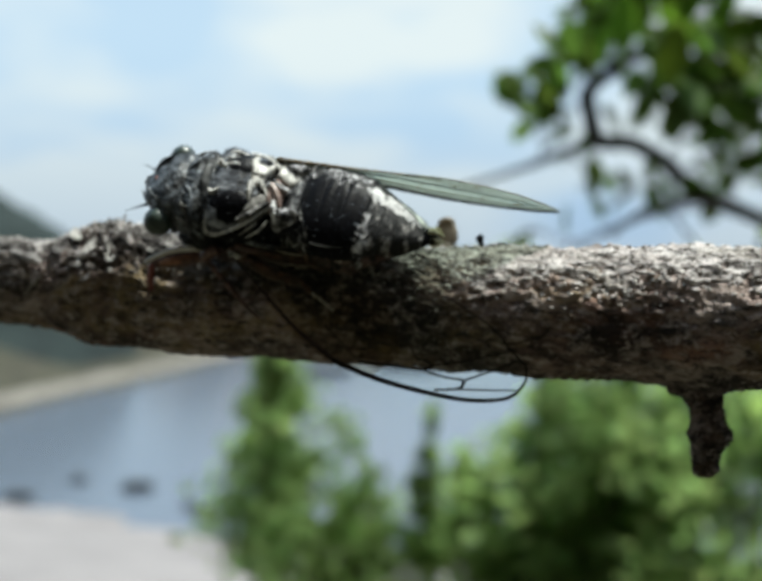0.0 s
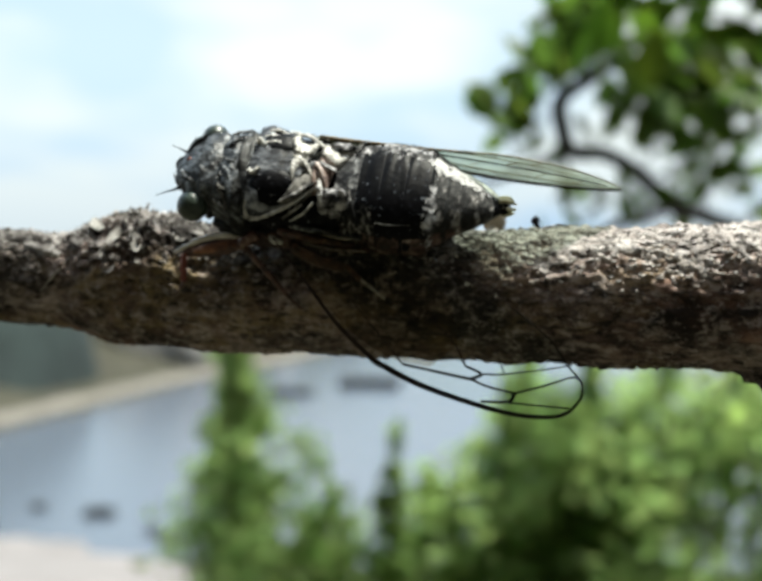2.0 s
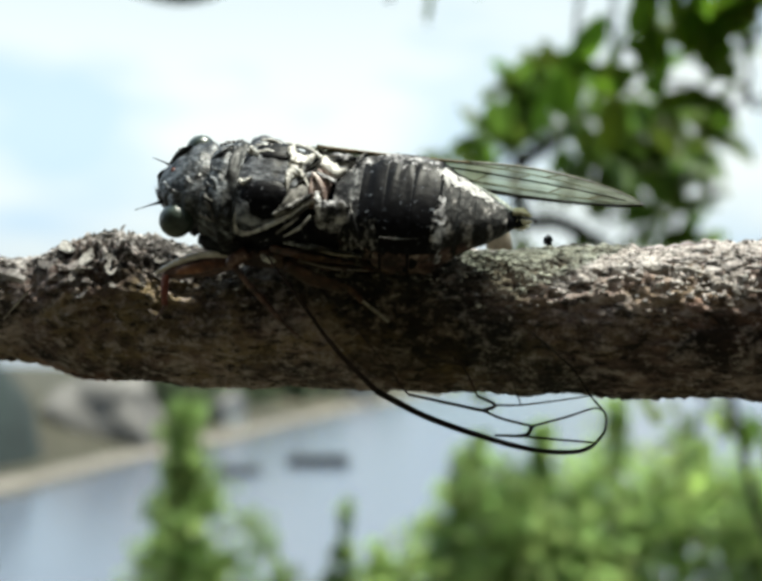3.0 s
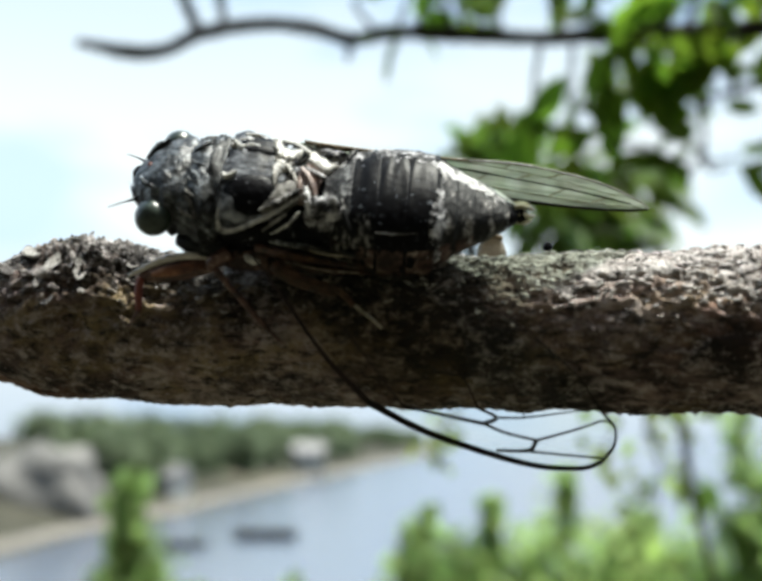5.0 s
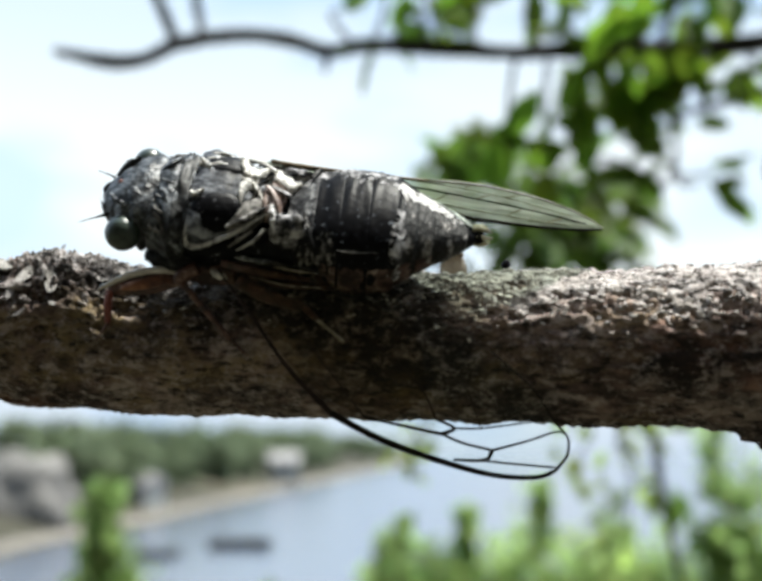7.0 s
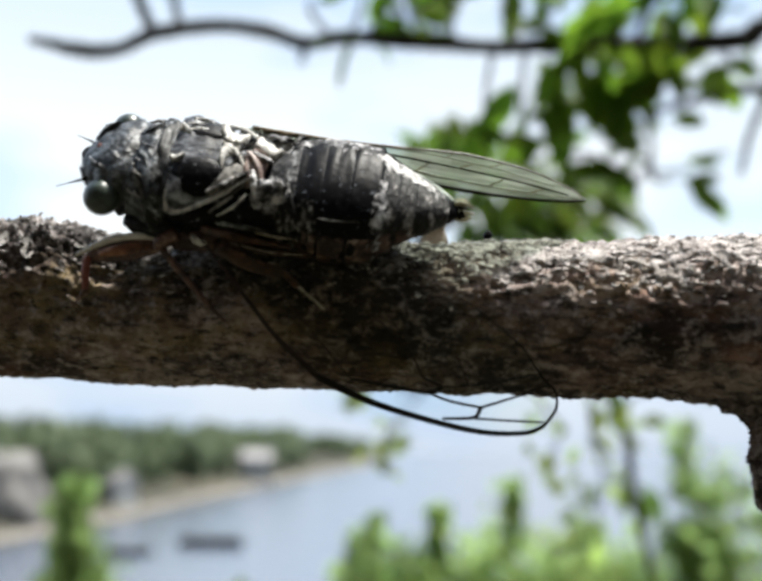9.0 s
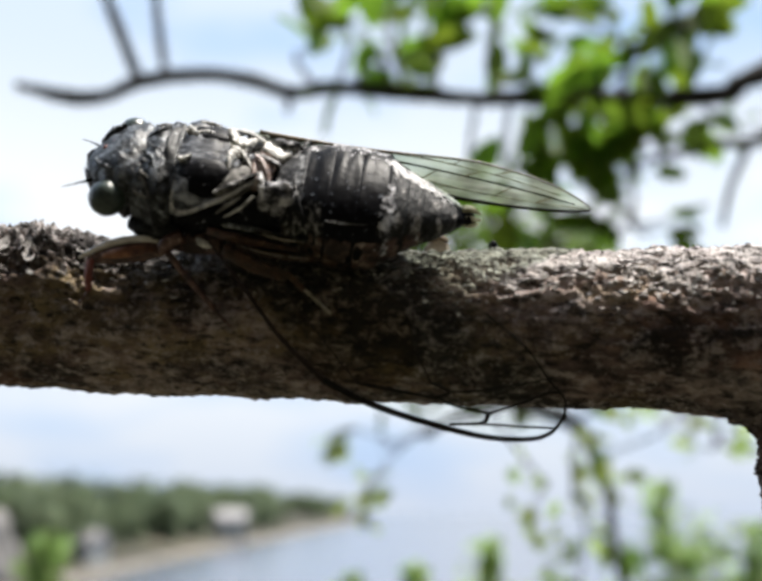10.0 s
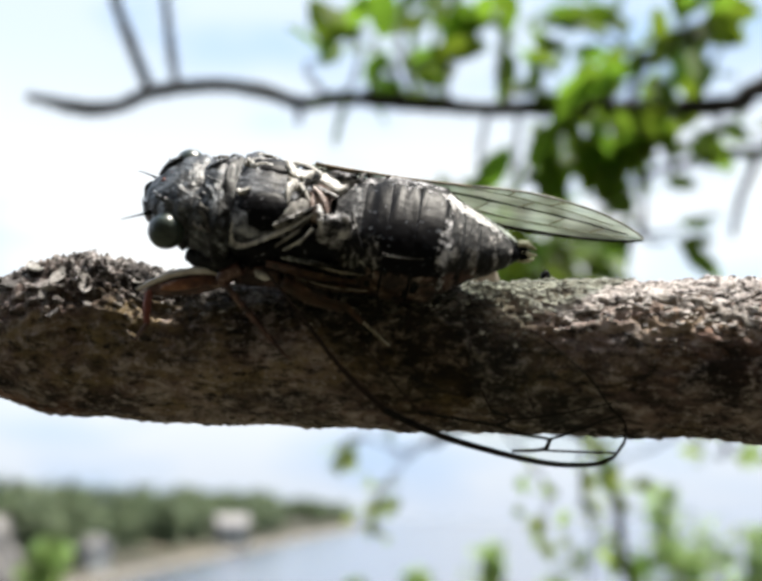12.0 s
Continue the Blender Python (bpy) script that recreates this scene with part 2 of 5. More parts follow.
SHELL_MARKED = material("marked_shell", [(0.41, (0.004, 0.004, 0.005)), (0.5, (0.03, 0.033, 0.037)), (0.59, (0.125, 0.138, 0.155)), (0.69, (0.4, 0.42, 0.44))], 760,
                        rough=0.4, bump=0.9, bump_scale=800, bump_dist=0.0005, gloss=0.4)
BACK = material("smooth_back", [(0.39, (0.009, 0.009, 0.01)), (0.5, (0.075, 0.079, 0.09)), (0.62, (0.36, 0.375, 0.4))], 560, rough=0.45, bump=0.6, bump_scale=700, bump_dist=0.0004, gloss=0.1, stretch=(0.6, 1, 1))
ABDOMEN = material("abdomen_shell", [(0.55, (0.004, 0.004, 0.005)), (0.64, (0.014, 0.015, 0.02)), (0.71, (0.3, 0.32, 0.36))], 1500, rough=0.4, bump=0.3, bump_scale=1300, bump_dist=0.0002, gloss=0.06)
MARKED_TAIL = material("tail_mottle", [(0.5, (0.005, 0.005, 0.005)), (0.57, (0.07, 0.066, 0.063)), (0.66, (0.46, 0.44, 0.42))], 640, stretch=(1.4, 0.8, 0.8), rough=0.6, bump=0.6, bump_scale=1400, bump_dist=0.0004, gloss=0.3)
DUSTED = material("dusty_fold", [(0.36, (0.045, 0.042, 0.038)), (0.5, (0.17, 0.162, 0.15)), (0.66, (0.36, 0.345, 0.32))], 640, rough=0.7, bump=0.6, bump_scale=1200, bump_dist=0.0003, gloss=0.25)
CROSS = material("pale_cross", [(0.34, (0.07, 0.065, 0.055)), (0.43, (0.38, 0.365, 0.33)), (0.6, (0.74, 0.72, 0.68))], 620, rough=0.5, bump=0.5, bump_scale=1100, bump_dist=0.0003)
CREAM = material("cream_edge", [(0.32, (0.42, 0.37, 0.31)), (0.5, (0.68, 0.63, 0.56)), (0.66, (0.84, 0.8, 0.74))], 500, rough=0.5, bump=0.4, bump_scale=900, bump_dist=0.0003)
VEIN_DIM = material("dim_vein", [(0.35, (0.014, 0.01, 0.008)), (0.7, (0.045, 0.03, 0.024))], 600, rough=0.8, bump=0.2, bump_dist=0.0001, gloss=0.1)
LEG_AMBER = material("amber_leg", [(0.35, (0.06, 0.02, 0.012)), (0.55, (0.2, 0.075, 0.034)), (0.72, (0.38, 0.18, 0.085))], 420, rough=0.35, bump=0.3, bump_dist=0.0002)
PALE = material("pale_ridge", [(0.34, (0.16, 0.15, 0.14)), (0.47, (0.46, 0.45, 0.42)), (0.62, (0.74, 0.72, 0.68))], 1100, rough=0.5, bump=0.4, bump_dist=0.0002)
PUBESC = material("silvery_down", [(0.32, (0.1, 0.1, 0.1)), (0.44, (0.5, 0.49, 0.49)), (0.6, (0.8, 0.79, 0.78))], 900, rough=0.8, bump=0.8, bump_dist=0.0003)
EYE = material("compound_eye", [(0.35, (0.01, 0.017, 0.013)), (0.65, (0.04, 0.058, 0.044))], 900, rough=0.34, bump=0.25, bump_scale=4500, bump_dist=0.0001, coat=0.15)
LEG = material("brown_leg", [(0.4, (0.035, 0.016, 0.012)), (0.56, (0.11, 0.052, 0.038)), (0.7, (0.36, 0.26, 0.2))], 700, rough=0.4, bump=0.3, bump_dist=0.0002)
LEG_RED = material("reddish_leg", [(0.35, (0.1, 0.02, 0.014)), (0.7, (0.3, 0.09, 0.06))], 500, rough=0.4, bump=0.3, bump_dist=0.0002)
LEG_BELLY = material("brown_belly", [(0.42, (0.025, 0.014, 0.012)), (0.54, (0.11, 0.066, 0.055)), (0.68, (0.36, 0.29, 0.25))], 500, rough=0.5, bump=0.4, bump_dist=0.0003, gloss=0.25)
COLLAR = material("collar_shell", [(0.46, (0.005, 0.005, 0.005)), (0.58, (0.02, 0.021, 0.021)), (0.7, (0.15, 0.15, 0.14))], 800, rough=0.5, bump=0.5, bump_scale=900, bump_dist=0.0003, gloss=0.2)
TAIL_PALE = material("pale_tail", [(0.35, (0.2, 0.18, 0.08)), (0.6, (0.6, 0.57, 0.4))], 800, rough=0.5, bump=0.4, bump_dist=0.0002)
WING_ROOT = material("horny_wing_root", [(0.38, (0.1, 0.06, 0.048)), (0.52, (0.31, 0.22, 0.185)), (0.66, (0.58, 0.5, 0.46))], 700, rough=0.5, bump=0.5, bump_dist=0.0003)
TYMBAL = material("mottled_plate", [(0.44, (0.01, 0.01, 0.011)), (0.51, (0.17, 0.165, 0.17)), (0.61, (0.6, 0.59, 0.6))], 640, rough=0.6, bump=0.7, bump_dist=0.0004, gloss=0.2)
ROCK = material("pale_rock", [(0.32, (0.12, 0.115, 0.11)), (0.68, (0.25, 0.235, 0.22))], 0.7, rough=0.95, bump=0.6, bump_dist=0.2)
HUSK = material("papery_husk", [(0.36, (0.2, 0.18, 0.13)), (0.62, (0.45, 0.4, 0.32))], 350, rough=0.6, bump=0.3, bump_dist=0.0002, trans=0.55)
VEIN = material("dark_vein", [(0.35, (0.007, 0.006, 0.005)), (0.7, (0.022, 0.019, 0.014))], 600, rough=0.8, bump=0.2, bump_dist=0.0001, gloss=0.08)
VEIN_BROWN = material("amber_vein", [(0.35, (0.06, 0.045, 0.02)), (0.7, (0.28, 0.2, 0.1))], 500, rough=0.4, bump=0.2, bump_dist=0.0001)
VEIN_GREY = material("pale_vein", [(0.35, (0.1, 0.1, 0.075)), (0.7, (0.36, 0.37, 0.3))], 500, rough=0.5, bump=0.2, bump_dist=0.0001)
FILM = membrane("wing_film", (0.93, 0.95, 0.92), 0.22)
FILM_HIND = membrane("hindwing_film", (0.72, 0.66, 0.58), 0.1)
FILM_FAR = membrane("wing_film_far", (0.72, 0.82, 0.7), 0.35, 0.38)
TWIG = material("twig_bark", [(0.3, (0.006, 0.005, 0.005)), (0.7, (0.026, 0.023, 0.021))], 90, rough=0.85, bump=0.5, bump_dist=0.001)
LEAF = material("leaf", [(0.3, (0.095, 0.17, 0.012)), (0.7, (0.18, 0.29, 0.032))], 60, rough=0.45, bump=0.3, bump_dist=0.0005, vary=0.3, trans=0.7)
LEAF_DARK = material("bough_leaf", [(0.3, (0.075, 0.135, 0.018)), (0.7, (0.15, 0.235, 0.04))], 60, rough=0.45, bump=0.3, bump_dist=0.0005, vary=0.35, trans=0.55)
TREE_LEAF = material("tree_leaf", [(0.3, (0.25, 0.36, 0.11)), (0.7, (0.36, 0.48, 0.19))], 4, rough=0.5, bump=0, vary=0.3, trans=0.85, island=True)
LEAF_PALE = material("pale_leaf", [(0.3, (0.22, 0.3, 0.07)), (0.7, (0.36, 0.46, 0.13))], 60, rough=0.45, bump=0.3, bump_dist=0.0005, vary=0.3, trans=0.75)
# distance haze is mixed into this leaf colour: lighter and greyer green
HAZED_LEAF = material("hazed_leaf", [(0.3, (0.13, 0.17, 0.1)), (0.7, (0.23, 0.28, 0.15))], 0.6, rough=0.7, bump=0, vary=0.3, trans=0.2, island=True)
TRUNK = material("trunk_bark", [(0.3, (0.04, 0.03, 0.024)), (0.7, (0.14, 0.11, 0.09))], 12, rough=0.9, bump=0.6, bump_dist=0.01)
GROUND = material("earth_and_grass", [(0.35, (0.028, 0.023, 0.016)), (0.55, (0.038, 0.036, 0.02)), (0.72, (0.07, 0.06, 0.045))], 0.35, rough=0.95, bump=0.4, bump_dist=0.05,
                  spots=(0.06, 0.6, 0.72, (0.14, 0.12, 0.08)))
SAND = material("pale_bank", [(0.3, (0.17, 0.155, 0.158)), (0.7, (0.28, 0.255, 0.258))], 0.5, rough=0.95, bump=0.4, bump_dist=0.05)
BANK = material("grey_bank", [(0.3, (0.11, 0.098, 0.085)), (0.7, (0.22, 0.2, 0.175))], 0.5, rough=0.95, bump=0.4, bump_dist=0.05)
HILLSIDE = material("wooded_hillside", [(0.35, (0.008, 0.015, 0.015)), (0.7, (0.02, 0.033, 0.031))], 0.5, rough=0.95, bump=0.6, bump_dist=0.3)
BLOCKER_EARTH = material("light_blocker_slope", [(0.35, (0.024, 0.019, 0.014)), (0.7, (0.066, 0.053, 0.04))], 0.8, rough=1.0, bump=0.5, bump_dist=0.1)
WALL = material("pale_render", [(0.3, (0.32, 0.32, 0.31)), (0.7, (0.44, 0.44, 0.42))], 0.8, rough=0.8, bump=0.1, bump_dist=0.01)
ROOF = material("grey_roof", [(0.3, (0.24, 0.23, 0.23)), (0.7, (0.36, 0.34, 0.34))], 1.5, rough=0.8, bump=0.2, bump_dist=0.02)
GLASS_DARK = material("window_glass", [(0.3, (0.02, 0.025, 0.03)), (0.7, (0.05, 0.06, 0.07))], 1.0, rough=0.08, bump=0)
FLOAT_M = material("float_block", [(0.3, (0.008, 0.01, 0.012)), (0.7, (0.025, 0.028, 0.03))], 2.0, rough=0.7, bump=0.2, bump_dist=0.02)


def water_material():
    m = bpy.data.materials.new("lake_water")
    m.use_nodes = True
    n, l = m.node_tree.nodes, m.node_tree.links
    b = n["Principled BSDF"]
    b.inputs["Base Color"].default_value = (0.1, 0.12, 0.16, 1)
    b.inputs["Roughness"].default_value = 0.2
    b.inputs["IOR"].default_value = 1.33
    co = n.new("ShaderNodeTexCoord")
    nz = n.new("ShaderNodeTexNoise")
    nz.inputs["Scale"].default_value, nz.inputs["Detail"].default_value = 0.8, 4.0
    l.new(co.outputs["Object"], nz.inputs["Vector"])
    bp = n.new("ShaderNodeBump")
    bp.inputs["Strength"].default_value, bp.inputs["Distance"].default_value = 0.25, 0.05
    l.new(nz.outputs["Fac"], bp.inputs["Height"])
    l.new(bp.outputs["Normal"], b.inputs["Normal"])
    return m


WATER = water_material()


# ---- mesh helpers ----
def finish(name, bm, mat, parent=None, label="", smooth=True):
    me = bpy.data.meshes.new(name)
    bm.normal_update()
    bm.to_mesh(me)
    bm.free()
    me.materials.append(mat)
    for p in me.polygons:
        p.use_smooth = smooth
    ob = new(name, me)
    ob.parent = parent
    if label:
        ob["label"] = label
    return ob


def part(name, bm, mat, parent, label="", smooth=True):
    return finish(name, bm, mat, parent, label, smooth)


def rings(bm, loops, caps=True):
    """Skins a list of equal-length loops of points."""
    vs = [[bm.verts.new(p) for p in loop] for loop in loops]
    k = len(vs[0])
    for a, b in zip(vs, vs[1:]):
        for i in range(k):
            bm.faces.new((a[i], a[(i + 1) % k], b[(i + 1) % k], b[i]))
    if caps:
        bm.faces.new(vs[0][::-1])
        bm.faces.new(vs[-1])
    return bm


def smooth_path(pts, per=6):
    """Catmull-Rom through the points; each may carry a radius as its last value."""
    pts = [np.array(p, float) for p in pts]
    ext = [2 * pts[0] - pts[1], *pts, 2 * pts[-1] - pts[-2]]
    out = []
    for i in range(1, len(ext) - 2):
        p0, p1, p2, p3 = ext[i - 1:i + 3]
        for k in range(per):
            t = k / per
            out.append(0.5 * (2 * p1 + (p2 - p0) * t + (2 * p0 - 5 * p1 + 4 * p2 - p3) * t * t + (3 * p1 - p0 - 3 * p2 + p3) * t ** 3))
    out.append(pts[-1])
    return out


def tube(bm, pts, sides=8, wobble=0.0, flat=1.0):
    """A tapered round rod along points (x, y, z, radius)."""
    loops = []
    last = None
    for i, p in enumerate(pts):
        a, b = pts[max(i - 1, 0)], pts[min(i + 1, len(pts) - 1)]
        d = Vector(b[:3]) - Vector(a[:3])
        d = d.normalized() if d.length > 1e-12 else Vector((1, 0, 0))
        side = (last - d * last.dot(d)).normalized() if last else d.orthogonal().normalized()
        last = side
        top = d.cross(side)
        r = p[3]
        loop = []
        for k in range(sides):
            g = 2 * math.pi * k / sides
            rr = r * (1 + wobble * noise.noise(Vector(p[:3]) * (1.5 / max(r, 1e-6)) + Vector((k * 1.7, 0, 0))))
            loop.append(Vector(p[:3]) + side * (math.cos(g) * rr) + top * (math.sin(g) * rr * flat))
        loops.append(loop)
    return rings(bm, loops)


def loft(sections, sides=28, rough=0.0, freq=1.0):
    """Body form along x from (x, half width, top, bottom, power), in mm; the outline is a super-ellipse."""
    bm = bmesh.new()
    loops = []
    for x, w, top, bot, power in smooth_path(sections, 5):
        loop = []
        for k in range(sides):
            g = 2 * math.pi * k / sides
            c, s = math.cos(g), math.sin(g)
            yy = w * math.copysign(abs(c) ** (2 / power), c)
            zz = (top if s > 0 else -bot) * abs(s) ** (2 / power)
            f = 1 + rough * noise.noise(Vector((x, yy, zz)) * freq)
            loop.append(Vector((x, yy * f, zz * f)) * MM)
        loops.append(loop)
    return rings(bm, loops)


def ball(centre, radii, seg=20, rough=0.0, freq=1.0):
    bm = bmesh.new()
    bmesh.ops.create_uvsphere(bm, u_segments=seg, v_segments=seg // 2 + 2, radius=1)
    for v in bm.verts:
        f = 1 + rough * noise.noise(v.co * freq)
        v.co = Vector(centre) + Vector((v.co.x * radii[0], v.co.y * radii[1], v.co.z * radii[2])) * f
    return bm


def rod(pts, sides=8, per=5, wobble=0.0, flat=1.0):
    """A rod in mm."""
    bm = bmesh.new()
    return tube(bm, [[v * MM for v in p] for p in smooth_path(pts, per)], sides, wobble, flat)


# ---- ground, lake and far shore ----
WATER_Z = -8.0


def shore_x(y):
    """Where the far bank meets the lake."""
    return float(np.interp(y, [40, 60, 100, 130, 180, 290, 545, 724, 950, 1100, 1500], [-29, -28.6, -26.8, -23.5, -20.5, -12, 10, 27, 48, 0, -300]))


def beach_drop(x, y):
    """How far the near shore falls away where the waterline swings in towards the viewer."""
    edge = float(np.interp(x, [-40, -17.4, -10, -6, 4], [37.4, 36.7, 34.3, 32.4, 28.5]))
    return 0.18 * max(0.0, 36.8 - edge) * min(1.0, max(0.0, (y - 18) / 10))


def land(x, y):
    if y <= 36.2:
        if y >= -1.5:
            return -1.6 - 0.18 * y - beach_drop(x, y)
        # behind the viewer the land is raised steeply, unseen, to block the sky
        return -1.35 + min(90.0, 3.2 * (-1.5 - y))
    d = shore_x(y) - x
    if d < 0 and y < 46:
        return max(WATER_Z + 0.08 * d, WATER_Z - 0.12 - 0.15 * (y - 36.2))
    if d < 0:
        return max(WATER_Z - 1.5, WATER_Z + 0.08 * d) if y < 1500 else WATER_Z - 1.5
    z = WATER_Z + min(d * 0.3, 5.0 + d * 0.02)
    return z


def build_ground():
    xs = sorted({round(s * v, 2) for s in (-1, 1) for v in [0, *np.geomspace(1.2, 3000, 44)]} | {float(v) for v in np.arange(-80, 20, 2.0)})
    ys = sorted({round(float(v), 2) for v in [-3000, -800, -200, -60, -33.3, -20, -8, -4, -2.4, -1.5, 0, 2, 4, 6, 9, 12, 15, 18, 21, 24, 26, 27, 28, 29, 30, 32, 34, 35, 35.6, 36.2, 37, 38.4, 40]} | {float(v) for v in np.geomspace(42, 3500, 60)})
    bm = bmesh.new()
    grid = []
    for y in ys:
        grid.append([bm.verts.new((x, y, land(x, y) + 0.12 * noise.noise(Vector((x * 0.4, y * 0.4, 0))))) for x in xs])
    for a, b in zip(grid, grid[1:]):
        for i in range(len(xs) - 1):
            bm.faces.new((a[i], a[i + 1], b[i + 1], b[i]))
    return tagged(finish("ground", bm, GROUND), "sloping earth and grass running down to a lake", "ground", kind="structure")


build_ground()

bm = bmesh.new()
q = [bm.verts.new(v) for v in ((-1500, 34.0, WATER_Z), (3000, 34.0, WATER_Z), (3000, 3400, WATER_Z), (-1500, 3400, WATER_Z))]
bm.faces.new(q)
tagged(finish("water", bm, WATER), "calm grey-blue lake reflecting a cloudy sky", "lake", kind="structure")


def strip(name, outer, inner, lift, mat):
    """A strip of bank between two lines of ground points."""
    bm = bmesh.new()
    a = [bm.verts.new((x, y, land(x, y) + lift)) for x, y in outer]
    b = [bm.verts.new((x, y, land(x, y) + lift + 0.05)) for x, y in inner]
    for i in range(len(a) - 1):
        bm.faces.new((a[i], a[i + 1], b[i + 1], b[i]))
    return finish(name, bm, mat)


ys_bank = [float(v) for v in np.geomspace(46, 800, 60)]
tagged(strip("bank", [(shore_x(y) - 0.3, y) for y in ys_bank], [(shore_x(y) - 1.3 - y * 0.006 + 0.6 * noise.noise(Vector((y * 0.2, 0, 0))), y) for y in ys_bank], 0.12, BANK),
       "pale sandy bank along the far shore", "bank", kind="structure")
bm = bmesh.new()
sand = []
for y in (9.5, 16, 22, 27, 30, 32, 33, 34, 35, 36, 37, 38, 40, 43):
    sand.append([bm.verts.new((x * 0.8, y, -1.38 - 0.18 * y - beach_drop(x * 0.8, y) + (0.4 if y > 26 else 0.1) * noise.noise(Vector((x * 0.14, y * 0.2, 7))) + 0.2 * noise.noise(Vector((x * 0.5, y * 0.6, 3))))) for x in range(-34, 18)])
for a, b in zip(sand, sand[1:]):
    for k in range(len(a) - 1):
        bm.faces.new((a[k], a[k + 1], b[k + 1], b[k]))
tagged(finish("beach", bm, SAND), "pale sandy beach at the near edge of the lake", "beach", kind="structure")


def build_hill():
    """A wooded spur on the far bank, its canopy rounded into one rough skin."""
    bm = bmesh.new()
    grid = []
    for i in range(64):
        y = 66 + i * 1.0
        row = []
        for j in range(110):
            x = -86 + j * 0.55
            k = x * 90 / max(y, 90.0)
            top = float(np.interp(k, [-90, -70, -55, -46, -42.9, -37.5, -33.5, -31.8, -30.6, -29], [3, 6, 7.5, 6.8, 5.9, 2.7, -0.8, -3.5, -8.5, -12]))
            rise = min(1.0, max(0.0, (y - 68) / 20)) * min(1.0, max(0.0, (128 - y) / 14))
            p = Vector((x, y, 0))
            h = (top + 9.5) * rise * rise * (3 - 2 * rise)
            row.append(bm.verts.new((x, y, -9.5 + h + (0.8 * noise.noise(p * 0.35) + 0.5 * noise.noise(p * 0.9)) * min(1, max(0.0, h / 5)))))
        grid.append(row)
    for a, b in zip(grid, grid[1:]):
        for j in range(len(a) - 1):
            bm.faces.new((a[j], a[j + 1], b[j + 1], b[j]))
    return tagged(finish("hill", bm, HILLSIDE), "dark wooded hill above the far bank", "hill", kind="structure")


build_hill()

# an unseen steep dark slope, added behind the viewer to keep sky light off the front
bm = bmesh.new()
slope = [[bm.verts.new((x, y, land(x, y) + 0.3 + 0.5 * noise.noise(Vector((x * 0.3, y * 0.3, 2))))) for x in range(-60, 64, 4)] for y in (-1.9, -3, -5, -9, -15, -23, -33)]
for a, b in zip(slope, slope[1:]):
    for j in range(len(a) - 1):
        bm.faces.new((a[j], b[j], b[j + 1], a[j + 1]))
tagged(finish("slope", bm, BLOCKER_EARTH), "unseen steep dark slope added behind the viewer to block sky light", "slope", kind="structure")


# ---- trees ----
def leaf_card(bm, c, size, d, nrm):
    """One small pointed leaf clump of four corners and a fold."""
    side = d.cross(nrm).normalized() * size * 0.38
    fold = nrm * size * 0.12
    v = [bm.verts.new(p) for p in (c, c + d * size * 0.5 + side + fold, c + d * size, c + d * size * 0.5 - side + fold, c + d * size * 0.5)]
    bm.faces.new((v[0], v[1], v[4]))
    bm.faces.new((v[1], v[2], v[4]))
    bm.faces.new((v[2], v[3], v[4]))
    bm.faces.new((v[3], v[0], v[4]))


def make_tree(rng, height, width, leaf, count, cone, mat, label, name="tree", bare=0.25, boughs=22):
    """A tree with a tapered trunk, limbs and a crown of many leaves; its base stands at the origin."""
    root = new(name)
    bm = bmesh.new()
    lean = Vector((rng.uniform(-0.05, 0.05), rng.uniform(-0.05, 0.05), 1))
    tr = [(*(lean * height * s + Vector((noise.noise(Vector((s * 3, height, 1))), noise.noise(Vector((s * 3, 7, height))), 0)) * 0.05 * height * s),
           0.014 * height * (1 - 0.85 * s)) for s in np.linspace(0, 0.96, 10)]
    tube(bm, tr, 9, 0.2)
    part("trunk", bm, TRUNK, root)
    crown = bmesh.new()
    limbs = []
    for _ in range(boughs):
        s = rng.uniform(bare, 0.95)
        base = Vector(tr[int(s * 9)][:3])
        g = rng.uniform(0, 2 * math.pi)
        reach = width * (1.04 - s if cone else math.sqrt(max(0.05, 1 - (2 * s - 1.1) ** 2))) * rng.uniform(0.6, 1.1)
        tip = base + Vector((math.cos(g) * reach, math.sin(g) * reach, reach * rng.uniform(0.1, 0.7)))
        limbs.append((base, tip))
        bm = bmesh.new()
        tube(bm, [(*base.lerp(tip, k / 4), 0.004 * height * (1 - 0.8 * k / 4)) for k in range(5)], 5)
        part("limb", bm, TRUNK, root)
    for i in range(count):
        base, tip = limbs[i % len(limbs)]
        s = rng.uniform(0.25, 1.05)
        spread = width * (0.16 if not cone else 0.17 * (1.06 - base.z / height))
        c = base.lerp(tip, s) + Vector((rng.gauss(0, spread), rng.gauss(0, spread), rng.gauss(0, spread)))
        d = Vector((rng.gauss(0, 1), rng.gauss(0, 1), rng.gauss(0.4, 1))).normalized()
        leaf_card(crown, c, leaf * rng.uniform(0.6, 1.3), d, d.orthogonal().normalized())
    for i in range(count // 10):
        s = rng.uniform(0.85, 1.04)
        c = lean * height * s + Vector((rng.gauss(0, width * 0.05), rng.gauss(0, width * 0.05), 0))
        d = Vector((rng.gauss(0, 0.6), rng.gauss(0, 0.6), 1)).normalized()
        leaf_card(crown, c, leaf * rng.uniform(0.6, 1.2), d, d.orthogonal().normalized())
    part("crown", crown, mat, root, smooth=False)
    return tagged(root, label, "tree")


